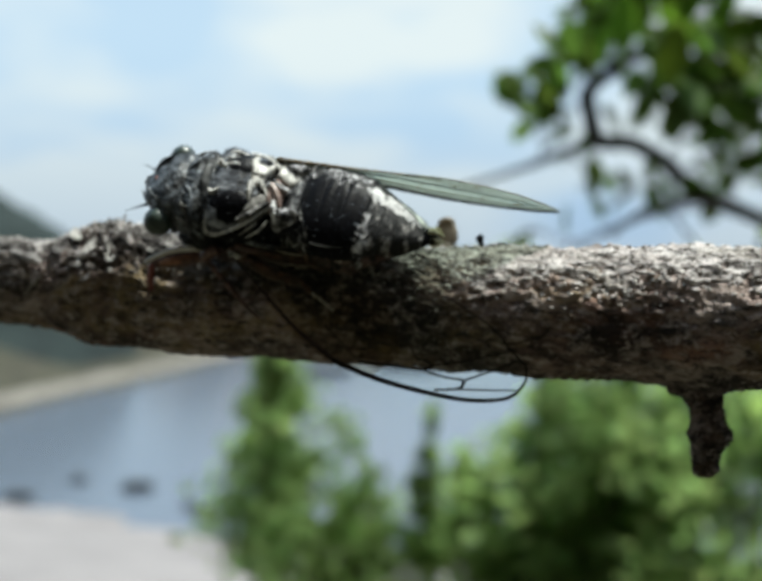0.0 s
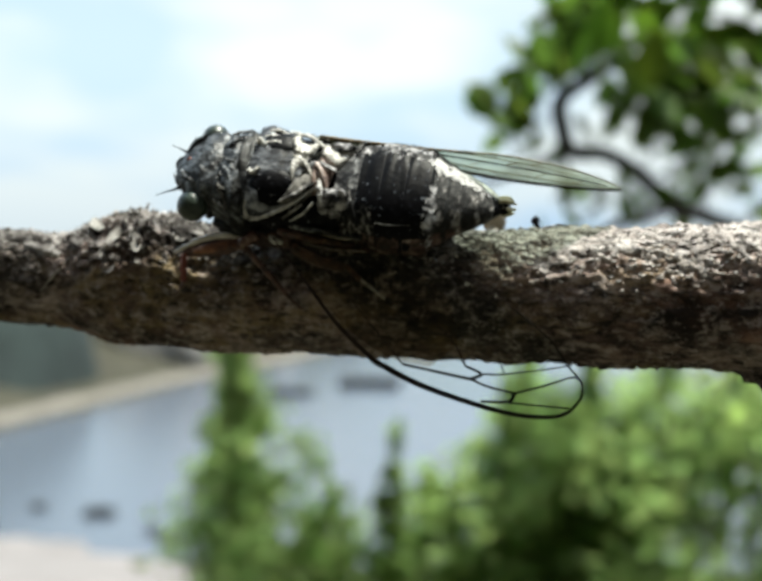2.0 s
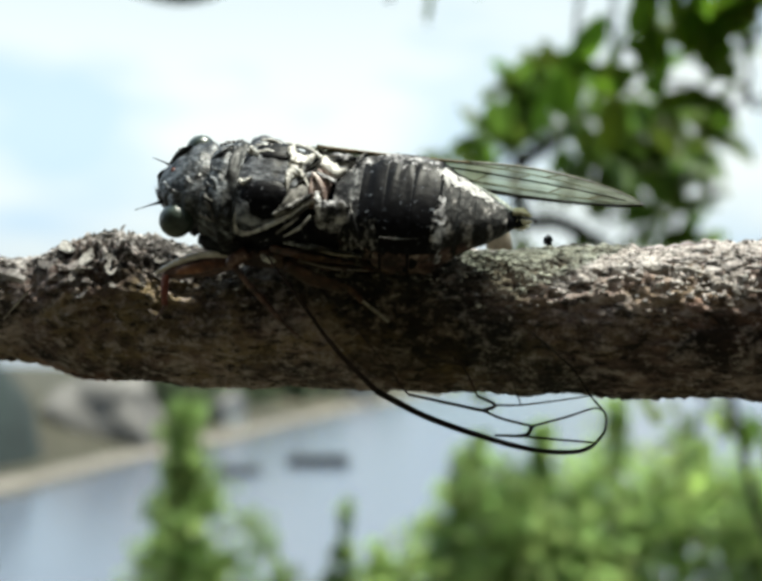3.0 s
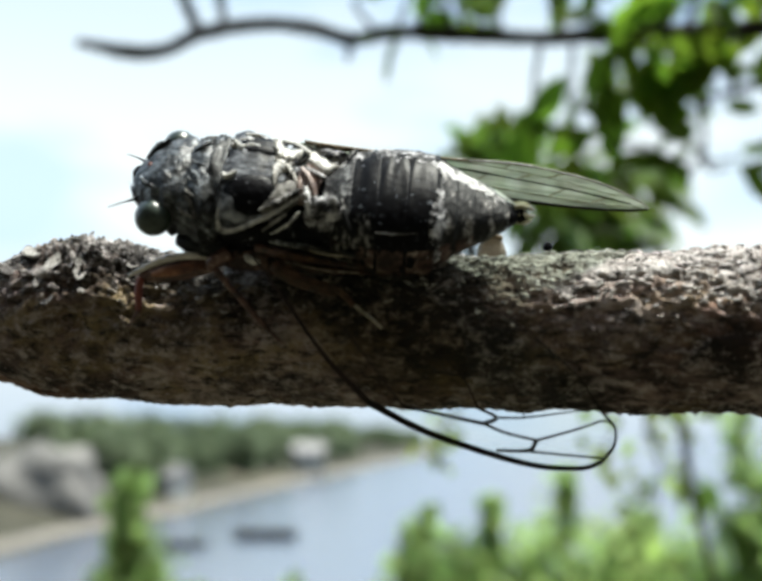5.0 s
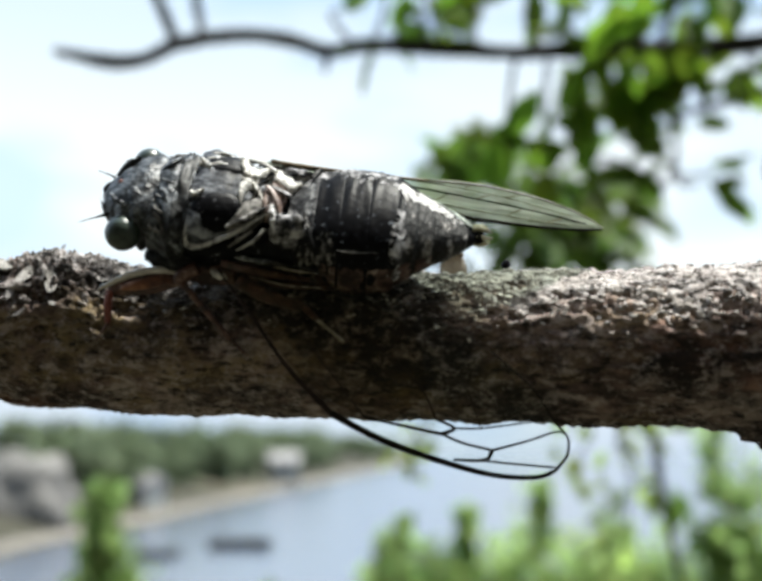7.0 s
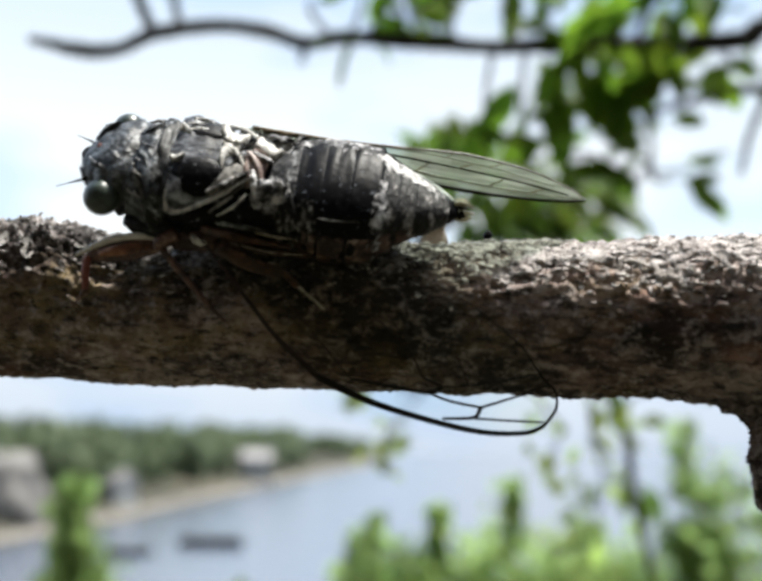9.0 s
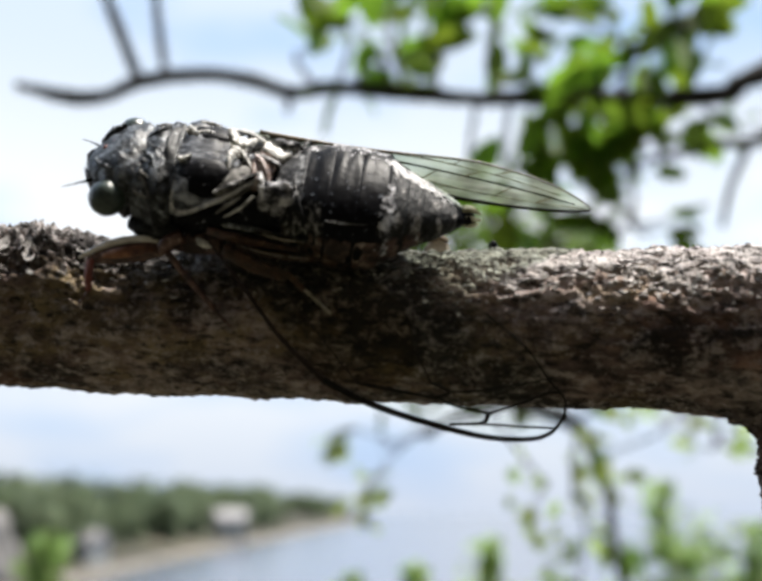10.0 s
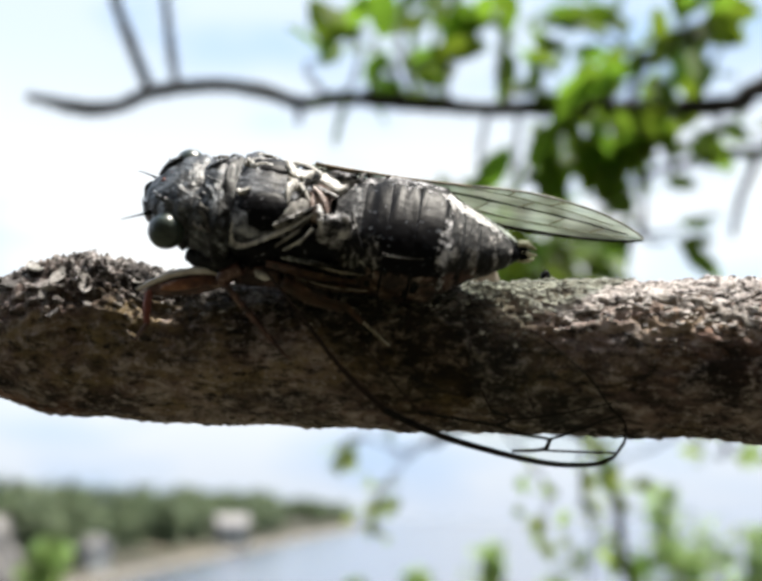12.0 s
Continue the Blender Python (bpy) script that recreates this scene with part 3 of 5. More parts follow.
def plant(ob, x, y, turn=0.0, scale=1.0):
    ob.scale = (scale,) * 3
    ob.matrix_basis = pose(x, y, land(x, y) - 0.05, 0, 0, turn) @ Matrix.Scale(scale, 4)


rng = random.Random(11)
NEAR_TREES = [(-2.08, 9.2, -0.36, 1.25, True), (-1.37, 9.3, -1.62, 0.4, False), (-0.82, 9.2, -1.12, 0.45, True), (-0.5, 9.6, -1.5, 0.45, False),
              (0.0, 9.2, -0.72, 0.5, False), (0.36, 9.4, -0.66, 0.62, False), (0.2, 9.7, -1.2, 0.75, False), (0.75, 9.2, -0.55, 0.72, False), (0.62, 9.6, -1.05, 0.75, False),
              (1.3, 9.2, -0.34, 0.85, False), (1.85, 9.5, -0.6, 0.9, False), (2.2, 9.6, -0.7, 0.9, False), (2.76, 9.0, 0.1, 1.15, True), (3.5, 9.1, -0.2, 1.1, False)]
for x, y, top, width, cone in NEAR_TREES:
    h = top - land(x, y)
    plant(make_tree(rng, h, width, 0.11, 3000 if width > 1.2 else 1700 if width > 0.5 else 1000, cone, TREE_LEAF,
                    "young leafy tree with bright green leaves on the slope", bare=0.3), x, y, rng.uniform(0, 360))

far_kinds = [make_tree(rng, 7, 3.3, 1.0, 460, c, HAZED_LEAF, "green tree on the far bank of the lake, haze put into its leaf colour", bare=0.1, boughs=7) for c in (False, False, False)]
far_spots = []
for _ in range(125):
    y = rng.uniform(127, 420)
    far_spots.append((shore_x(y) - 4 - y * 0.015 - rng.uniform(0, 10), y, rng.uniform(0.55, 1.0) * (0.9 + 0.0012 * y)))
for _ in range(85):
    y = rng.uniform(400, 900)
    far_spots.append((shore_x(y) - 6 - y * 0.01 - rng.uniform(0, 30), y, rng.uniform(0.9, 1.5)))
for i, (x, y, s) in enumerate(far_spots):
    k = far_kinds[i % 3]
    ob = k if i < 3 else copy_thing(k, Matrix())
    plant(ob, x, y, rng.uniform(0, 360), s)
    ob["group"] = "trees on the far bank"


# ---- houses on the far bank ----
def box(bm, lo, hi):
    bmesh.ops.create_cube(bm, size=1, matrix=Matrix.LocRotScale([(a + b) / 2 for a, b in zip(lo, hi)], None, [b - a for a, b in zip(lo, hi)]))
    return bm


def make_house(x, y, w, d, h, roof_h, turn, cols, label):
    root = new("house")
    part("wall", box(bmesh.new(), (-w / 2, -d / 2, -1.0), (w / 2, d / 2, h)), WALL, root, smooth=False)
    bm = bmesh.new()
    e = 0.35
    p = [bm.verts.new(v) for v in ((-w / 2 - e, -d / 2 - e, h), (w / 2 + e, -d / 2 - e, h), (w / 2 + e, d / 2 + e, h), (-w / 2 - e, d / 2 + e, h), (-w / 2 - e, 0, h + roof_h), (w / 2 + e, 0, h + roof_h))]
    for f in ((0, 1, 5, 4), (2, 3, 4, 5), (1, 2, 5), (3, 0, 4), (3, 2, 1, 0)):
        bm.faces.new([p[i] for i in f])
    part("roof", bm, ROOF, root, smooth=False)
    for i in range(cols):
        cx = -w / 2 + (i + 0.5) * w / cols
        win = part("window", box(bmesh.new(), (cx - 0.55, -d / 2 - 0.04, h * 0.35), (cx + 0.55, -d / 2 + 0.02, h * 0.75)), GLASS_DARK, root, smooth=False)
        part("window_sill", box(bmesh.new(), (cx - 0.65, -d / 2 - 0.07, h * 0.35 - 0.1), (cx + 0.65, -d / 2 - 0.045, h * 0.35)), WALL, win, smooth=False)
        part("lintel", box(bmesh.new(), (cx - 0.65, -d / 2 - 0.07, h * 0.75), (cx + 0.65, -d / 2 - 0.045, h * 0.75 + 0.1)), WALL, win, smooth=False)
    root.matrix_basis = pose(x, y, land(x, y), 0, 0, turn)
    return tagged(root, label, "house")


bm = ball((-32.5, 112, -5.6), [6.0, 4.0, 5.2], 40, 0.3, 1.7)
for v in bm.verts:
    v.co += Vector((0, 0, 1)) * 0.5 * noise.noise(v.co * 0.7)
tagged(finish("rock", bm, ROCK), "pale weathered rock outcrop on the far bank", "rock")
make_house(-18.2, 262, 6.4, 6, 4.6, 2.0, 8, 2, "small white house among trees on the far bank")
make_house(-27.5, 145, 4.2, 5, 2.4, 1.3, -20, 2, "pale cottage among trees on the far bank")


# ---- floating blocks on the lake ----
def make_float(x, y, w):
    bm = box(bmesh.new(), (-w / 2, -w * 0.42, -0.2), (w / 2, w * 0.42, 0.14 + 0.1 * w))
    bmesh.ops.bevel(bm, geom=bm.edges[:], offset=0.1, segments=2, affect="EDGES")
    ob = finish("float", bm, FLOAT_M, smooth=False)
    ob.matrix_basis = pose(x, y, WATER_Z, 0, 0, rng.uniform(-10, 10))
    return tagged(ob, "low dark floating platform moored on the lake", "float", "floats on the lake")


for x, y, w in ((-15.8, 91, 3.2), (-10.5, 100, 5.2), (-16.7, 41.8, 0.6), (-14.1, 40.9, 1.1), (-11.2, 37.9, 0.6), (-17.4, 38.2, 0.9)):
    make_float(x, y, w)


# ---- leafy branches behind the perch ----
def make_leaf_mesh(seed, mat):
    r = random.Random(seed)
    bm = bmesh.new()
    rows = []
    for i in range(7):
        s = i / 6
        w = 0.27 * math.sin(math.pi * min(1, s * 0.92 + 0.04)) ** 0.8 * (1 + 0.08 * r.uniform(-1, 1))
        z = -0.12 * s * s + 0.03 * r.uniform(-1, 1)
        rows.append([bm.verts.new((s, -w, z + 0.07 * (w > 0.1))), bm.verts.new((s, 0, z - 0.02)), bm.verts.new((s, w, z + 0.07 * (w > 0.1)))])
    for a, b in zip(rows, rows[1:]):
        bm.faces.new((a[0], a[1], b[1], b[0]))
        bm.faces.new((a[1], a[2], b[2], b[1]))
    me = bpy.data.meshes.new("leaf")
    bm.to_mesh(me)
    bm.free()
    me.materials.append(mat)
    for p in me.polygons:
        p.use_smooth = True
    return me


LEAF_MESHES = [make_leaf_mesh(s, LEAF) for s in range(5)]
SPRAY_LEAVES = [make_leaf_mesh(s, LEAF_PALE) for s in range(5)]
BOUGH_LEAVES = [make_leaf_mesh(s, LEAF_DARK) for s in range(5)]


def leafy_branch(name, label, stems, clusters, leaf_size, seed, kinds, thick=1.0):
    """Stems are rods of (x, y, z, radius) in mm; clusters are (x, y, z, spread, number) in mm, each on a spray of its own."""
    r = random.Random(seed)
    root = new(name)
    nodes = []
    for i, st in enumerate(stems):
        path = smooth_path(st, 6)
        bm = bmesh.new()
        tube(bm, [[v * MM for v in p] for p in path], 8, 0.25)
        part("stem", bm, TWIG, root)
        nodes += [Vector(p[:3]) for p in path]
    for x, y, z, spread, number in clusters:
        count = round(number * thick)
        c = Vector((x, y, z))
        base = min(nodes, key=lambda v: (v - c).length)
        mid = base.lerp(c, 0.5) + Vector((r.gauss(0, 6), r.gauss(0, 6), r.gauss(0, 6)))
        bm = bmesh.new()
        tube(bm, [[v * MM for v in p] for p in smooth_path([(*base, 1.6), (*mid, 1.2), (*c, 0.7)], 4)], 6)
        part("spray", bm, TWIG, root)
        for _ in range(count):
            p = c + Vector((r.gauss(0, spread * 0.6), r.gauss(0, spread * 0.9), r.gauss(0, spread * 0.6)))
            d = (p - base).normalized() + Vector((r.gauss(0, 0.5), r.gauss(0, 0.5), r.gauss(-0.1, 0.5)))
            ob = new("leaf", r.choice(kinds))
            ob.parent = root
            s = leaf_size * r.uniform(0.65, 1.2) * MM
            q = d.to_track_quat("X", "Z") @ Euler((r.uniform(-1.2, 1.2), 0, 0)).to_quaternion()
            ob.matrix_basis = Matrix.LocRotScale(p * MM, q, (s, s, s))
    return tagged(root, label, "branch")


TWIG_LINE = [(-180, 526, 218, 1.6), (-148, 527, 212, 3.0), (-128, 527, 214, 2.6), (-108, 526, 223, 2.9), (-74, 525, 228, 2.8), (-46, 525, 226, 2.9), (-21, 526, 219, 2.9),
               (5, 526, 223, 3.0), (47, 526, 221, 3.2), (89, 526, 219, 3.6), (120, 526, 221, 4.2), (174, 525, 222, 4.6), (236, 524, 226, 5.0), (262, 524, 241, 5.6), (420, 540, 300, 9.0), (700, 480, 250, 13), (980, 330, 60, 18), (1190, 170, -380, 26), (1290, 130, -800, 30)]
TWIG_SIDES = [[(-110, 528, 224, 2.0), (-121, 530, 250, 2.3), (-134, 532, 283, 2.0), (-140, 534, 320, 1.6)], [(-94, 526, 227, 1.6), (-99, 529, 250, 1.7), (-105, 530, 290, 1.5)],
              [(-21, 526, 219, 1.6), (-23, 528, 207, 1.0)], [(330, 532, 262, 4.5), (290, 532, 215, 3.6), (257, 532, 200, 2.8), (232, 532, 198, 2.4), (207, 532, 190, 2.0), (183, 534, 182, 1.4), (184, 535, 160, 1.0), (176, 536, 142, 0.7)],
              [(290, 538, 215, 2.4), (262, 545, 205, 2.0), (253, 545, 190, 1.7), (245, 545, 171, 1.6), (240, 545, 150, 1.2)],
              [(174, 525, 226, 2.0), (186, 529, 254, 1.6), (207, 530, 275, 1.2), (214, 530, 300, 0.8)]]
TWIG_MASS = [(132, 527, 206, 20, 26), (148, 527, 199, 20, 30), (160, 530, 209, 15, 14), (143, 529, 219, 13, 11), (173, 530, 240, 11, 10), (185, 530, 256, 12, 12), (207, 530, 273, 13, 13), (218, 528, 285, 12, 8), (216, 528, 253, 10, 5),
             (219, 528, 230, 9, 4), (177, 528, 197, 11, 9), (198, 530, 200, 11, 8), (220, 532, 212, 11, 4), (252, 534, 208, 12, 6), (165, 530, 284, 12, 8)]
TWIG_SPRIGS = [(6, 524, 267, 13, 9), (21, 524, 260, 12, 9), (-11, 524, 245, 5, 2), (15, 526, 230, 9, 4), (49, 524, 247, 10, 8), (74, 524, 258, 10, 8), (38, 526, 233, 8, 6), (58, 526, 235, 6, 4), (98, 528, 268, 11, 7), (126, 530, 248, 13, 8),
               (102, 530, 236, 7, 4), (47, 526, 277, 12, 6), (141, 530, 278, 10, 5)]
TWIG_LOW = [(184, 534, 178, 9, 5), (180, 536, 158, 9, 5), (163, 536, 143, 9, 6), (198, 536, 144, 7, 4), (207, 536, 151, 6, 2), (116, 540, 154, 14, 9), (86, 534, 159, 17, 8), (112, 534, 176, 11, 6)]
leafy_branch("leafy_twig", "dark bare twig leading to sprays of green leaves",
             [[(x, y, z, r * (1.25 if x > 60 else 1.5)) for x, y, z, r in line] for line in (TWIG_LINE, *TWIG_SIDES)], TWIG_MASS + TWIG_SPRIGS + TWIG_LOW, 28, 3, LEAF_MESHES, 0.95)
BOUGH_LINE = [(1330, 140, -1000, 14), (1000, 500, -920, 10), (600, 760, -660, 7), (380, 860, -380, 4.5), (290, 885, -180, 3.4), (258, 880, -60, 2.8), (248, 873, -2, 3.2), (232, 872, 40, 4.2), (215, 872, 56, 4.8), (165, 866, 76, 5.2), (136, 863, 102, 5.0), (107, 859, 118, 5.0), (80, 856, 120, 5.4), (71, 855, 144, 5.4), (71, 855, 165, 5.2),
               (94, 858, 182, 4.6), (122, 862, 203, 4.0), (146, 866, 233, 3.2), (162, 869, 266, 2.4)]
BOUGH_SIDES = [[(80, 856, 120, 3.4), (40, 850, 105, 2.6), (5, 850, 92, 1.8), (-40, 850, 78, 1.2)], [(165, 866, 76, 3.4), (120, 868, 60, 2.6), (90, 868, 40, 1.6)]]
leafy_branch("leafy_bough", "dark crooked bough with many small green leaves",
             [[(x, y, z, r * (1.35 if x < 260 else 1.0)) for x, y, z, r in line] for line in (BOUGH_LINE, *BOUGH_SIDES)],
             [(105, 861, 224, 24, 26), (146, 866, 216, 33, 34), (188, 871, 192, 33, 34), (60, 854, 182, 16, 18), (46, 853, 142, 22, 24), (85, 858, 203, 16, 17), (14, 848, 150, 9, 8), (155, 866, 179, 24, 26), (197, 871, 147, 24, 26), (164, 867, 142, 20, 17), (79, 855, 103, 16, 5), (116, 860, 89, 16, 8), (206, 872, 105, 20, 17), (186, 869, 82, 16, 14), (63, 853, 78, 12, 2), (225, 876, 217, 20, 17), (126, 863, 187, 20, 14), (89, 859, 232, 16, 14), (171, 869, 225, 24, 17), (250, 874, 4, 10, 4), (258, 878, -40, 12, 4)], 34, 5, BOUGH_LEAVES, 1.0)
leafy_branch("low_spray", "thin dark low twigs with sparse pale green leaves",
             [[(1290, 150, -760, 12), (1120, 420, -280, 8), (820, 640, 120, 5), (520, 740, 150, 2.8), (330, 765, 112, 2.2), (240, 770, 80, 2.0), (200, 770, 48, 1.6)],
              [(200, 770, 48, 1.5), (196, 772, 5, 1.3), (206, 773, -36, 1.1), (200, 775, -75, 0.9)],
              [(200, 770, 56, 1.4), (140, 772, 57, 1.2), (92, 772, 43, 1.0), (65, 772, 27, 0.9), (40, 773, -4, 0.8), (38, 774, -28, 0.6)],
              [(65, 772, 27, 0.9), (30, 772, 40, 0.6)], [(200, 770, 56, 1.4), (150, 770, 62, 1.3), (108, 770, 52, 1.2), (48, 770, 25, 0.7)], [(130, 771, 58, 1.3), (142, 770, 41, 1.3), (158, 770, 20, 1.1), (176, 770, 1, 0.7)],
              [(330, 765, 112, 1.5), (272, 770, 47, 1.2), (221, 770, 24, 0.8)], [(200, 770, 48, 2.0), (206, 770, 31, 2.0), (216, 770, 14, 1.7), (224, 770, -2, 1.2)], [(330, 765, 112, 1.6), (312, 765, 60, 1.1), (305, 765, 30, 0.7)]],
             [(208, 771, 30, 12, 9), (222, 770, 2, 8, 7), (196, 775, -4, 12, 8), (206, 775, -38, 14, 9), (162, 775, -20, 12, 5), (158, 772, 14, 8, 3), (18, 772, 35, 10, 9), (42, 775, 2, 8, 5), (38, 775, -26, 9, 6),
              (298, 765, 32, 10, 5), (318, 765, 27, 8, 4), (232, 767, 60, 9, 6), (262, 768, 56, 9, 6), (290, 768, 54, 9, 6), (325, 766, 41, 11, 9), (199, 771, 18, 8, 5), (13, 772, 29, 7, 4), (36, 773, -15, 6, 4), (196, 777, -72, 14, 6)], 18, 7, SPRAY_LEAVES)


# ---- the perch: a thick dead branch ----
def axis_at(x):
    """Centre (y, z) and radius of the branch at x, all in mm."""
    z = float(np.interp(x, [-120, -60, -42, -33, -20, 0, 11, 38, 60, 130], [4.6, 2.4, 1.6, 0.8, 0.1, -0.3, -0.5, -0.85, -1.2, -3]))
    z += 0.9 * math.exp(-((x + 33) / 5) ** 2)
    r = float(np.interp(x, [-120, -50, -45, -42, -39, -35, -31, -25, -12, 10, 35, 46, 60, 130], [6.6, 6.5, 6.7, 7.7, 8.6, 9.2, 9.2, 8.5, 8.2, 8.5, 8.7, 9.2, 9.1, 9.6]))
    return 0.6 - 0.13 * x, z, r


def bark_relief(x, g, r):
    """Height of the bark over the plain round, in mm."""
    p = Vector((x, r * math.cos(g), r * math.sin(g)))
    knot = math.exp(-((x + 32) / 9) ** 2)
    rough_side = 0.72 + 0.28 * max(0.0, math.sin(g) * 0.8 + 0.35)
    h = 0.5 * noise.noise(p * 0.16) + 0.34 * rough_side * noise.noise(Vector((x * 0.28, p.y * 0.8, p.z * 0.8)))
    ridge = 1 - abs(noise.noise(Vector((x * 0.6, p.y * 1.3, p.z * 1.3)) + Vector((9, 3, 1)))) * 2
    h += rough_side * (0.2 * ridge + 0.42 * noise.noise(p * 1.1 + Vector((7, 1, 5))) + 0.26 * noise.noise(p * 1.9) + 0.08 * noise.noise(p * 3.0))
    knot *= min(1.0, max(0.0, math.sin(g) + 0.55))
    h += knot * (0.9 * noise.noise(p * 0.5 + Vector((4, 4, 4))) + 1.1 * abs(noise.noise(p * 0.9)) - 0.3 + 0.9 * (0.5 - 2 * abs(noise.noise(Vector((x * 0.75, p.y, p.z)) * 1.05 + Vector((2, 6, 3))))))
    if p.y < 0:
        # a rotted hollow under the knot
        h -= 2.6 * math.exp(-((x + 34.2) / 1.8) ** 2 - ((p.z + 1.0) / 1.5) ** 2) + 1.0 * math.exp(-((x + 36.5) / 3.5) ** 2 - ((p.z + 3.4) / 1.6) ** 2)
    return h


def build_branch():
    root = new("branch")
    bm = bmesh.new()
    loops = []
    sides = 176
    for x in [*np.arange(-110, -62, 1.5), *np.arange(-62, 78, 0.33), *np.arange(78, 122, 1.5)]:
        cy, cz, r = axis_at(x)
        loop = []
        for k in range(sides):
            g = 2 * math.pi * k / sides
            back = g if g < math.pi else g - 2 * math.pi
            rr = r - 0.35 + bark_relief(x, g, r) + 2.4 * math.exp(-((back + radians(43)) / radians(22)) ** 2) + 0.2 * math.exp(-((back + radians(100)) / radians(25)) ** 2)
            loop.append(Vector((x, cy + rr * math.cos(g), cz + rr * math.sin(g))) * MM)
        loops.append(loop)
    rings(bm, loops)
    part("limb", bm, BARK, root)
    bm = bmesh.new()
    stub = [(46.0, -5.4, -3.0, 6.0), (47.2, -5.5, -8.2, 4.6), (48.0, -5.7, -10.6, 2.7), (48.6, -5.8, -12.6, 1.95), (48.8, -5.8, -14.6, 2.2), (48.9, -5.9, -16.2, 2.6), (48.6, -5.9, -18.2, 1.9), (48.5, -5.9, -20.6, 1.6), (48.6, -5.9, -21.6, 1.0)]
    tube(bm, [[v * MM for v in p] for p in smooth_path(stub, 8)], 40, 0.34)
    part("stub", bm, BARK, root, "short broken side twig, dark bark")
    # the branch runs on to its bole, which stands in the ground beside the view
    bm = bmesh.new()
    foot = land(1.35, 0.12)
    tube(bm, smooth_path([(0.118, -0.015, -0.003, 0.0092), (0.3, -0.03, -0.004, 0.013), (0.6, -0.01, -0.03, 0.019), (0.95, 0.05, -0.16, 0.028), (1.2, 0.1, -0.5, 0.045), (1.32, 0.12, -1.0, 0.06), (1.35, 0.12, foot - 0.1, 0.08)], 8), 24, 0.25)
    part("bole", bm, BARK, root)
    return tagged(root, "thick dead branch with rough grey-brown bark and a broken side twig", "branch")


branch = build_branch()


def flake_mesh(seed):
    """A curled chip of bark, one unit long."""
    r = random.Random(seed)
    bm = bmesh.new()
    n = 4
    top = []
    for i in range(n + 1):
        s = i / n - 0.5
        w = 0.22 * (1 - (2 * s) ** 4 * 0.7) * r.uniform(0.7, 1.15)
        lift = 0.35 * s * s * r.uniform(0.5, 1.6) + 0.04 * r.uniform(-1, 1)
        top.append([(s, -w, lift + 0.05), (s, w, lift + 0.02)])
    a = [[bm.verts.new(p) for p in row] for row in top]
    b = [[bm.verts.new((p[0], p[1] * 0.9, p[2] - 0.055)) for p in row] for row in top]
    for i in range(n):
        bm.faces.new((a[i][0], a[i + 1][0], a[i + 1][1], a[i][1]))
        bm.faces.new((b[i][1], b[i + 1][1], b[i + 1][0], b[i][0]))
        bm.faces.new((a[i][0], b[i][0], b[i + 1][0], a[i + 1][0]))
        bm.faces.new((a[i + 1][1], b[i + 1][1], b[i][1], a[i][1]))
    bm.faces.new((a[0][0], a[0][1], b[0][1], b[0][0]))
    bm.faces.new((a[n][1], a[n][0], b[n][0], b[n][1]))
    me = bpy.data.meshes.new("bark_flake")
    bm.to_mesh(me)
    bm.free()
    me.materials.append(FLAKE)
    return me


FLAKES = [flake_mesh(s) for s in range(6)]


def put_flake(x, g, size, turn, tilt):
    cy, cz, r = axis_at(x)
    rr = r - 0.3 + bark_relief(x, g, r) + 0.06 * size
    nrm = Vector((0, math.cos(g), math.sin(g)))
    q = nrm.to_track_quat("Z", "X") @ Euler((tilt, tilt * 0.6, turn)).to_quaternion()
    ob = new("bark_flake", rng.choice(FLAKES))
    ob.parent = branch
    s = size * MM
    ob.matrix_basis = Matrix.LocRotScale(Vector((x, cy + rr * nrm.y, cz + rr * nrm.z)) * MM, q, (s, s, s))


for _ in range(16):
    x = rng.gauss(-34, 6.5)
    if x > -24:
        x = rng.uniform(-46, -26)
    put_flake(x, radians(rng.triangular(55, 185, 115)), rng.uniform(1.0, 2.6), rng.uniform(0, 6.3), rng.gauss(0, 0.4))
for _ in range(215):
    x = rng.uniform(8, 66)
    put_flake(x, radians(rng.triangular(60, 165, 115)), rng.uniform(0.35, 1.0), rng.gauss(0, 0.8), rng.gauss(0, 0.3))


def peeled_strip(pts, label):
    """A narrow lifted ribbon of outer bark, in mm."""
    bm = bmesh.new()
    loops = []
    for i, p in enumerate(smooth_path(pts, 6)):
        w = p[3] * (1 + 0.35 * noise.noise(Vector(p[:3]) * 0.9))
        c = Vector(p[:3])
        loops.append([(c + Vector((dx * w, dy, dz * w))) * MM for dx, dy, dz in ((-0.5, 0.25, -0.8), (0.0, -0.05, 0.0), (0.5, 0.25, 0.8), (0.5, 0.45, 0.8), (-0.5, 0.45, -0.8))])
    part("bark_strip", rings(bm, loops), FLAKE, branch, label, smooth=False)


peeled_strip([(-50.2, 2.2, 6.4, 0.5), (-48.4, 1.4, 6.0, 0.75), (-46.4, 0.4, 5.5, 0.8), (-44.4, -0.3, 4.8, 0.6)], "pale peeled strip of bark")
peeled_strip([(-42.6, -1.2, 4.4, 0.35), (-44.0, -1.2, 3.0, 0.5), (-45.6, -0.7, 1.5, 0.5), (-46.9, -0.2, 0.2, 0.25)], "pale peeled strip of bark")
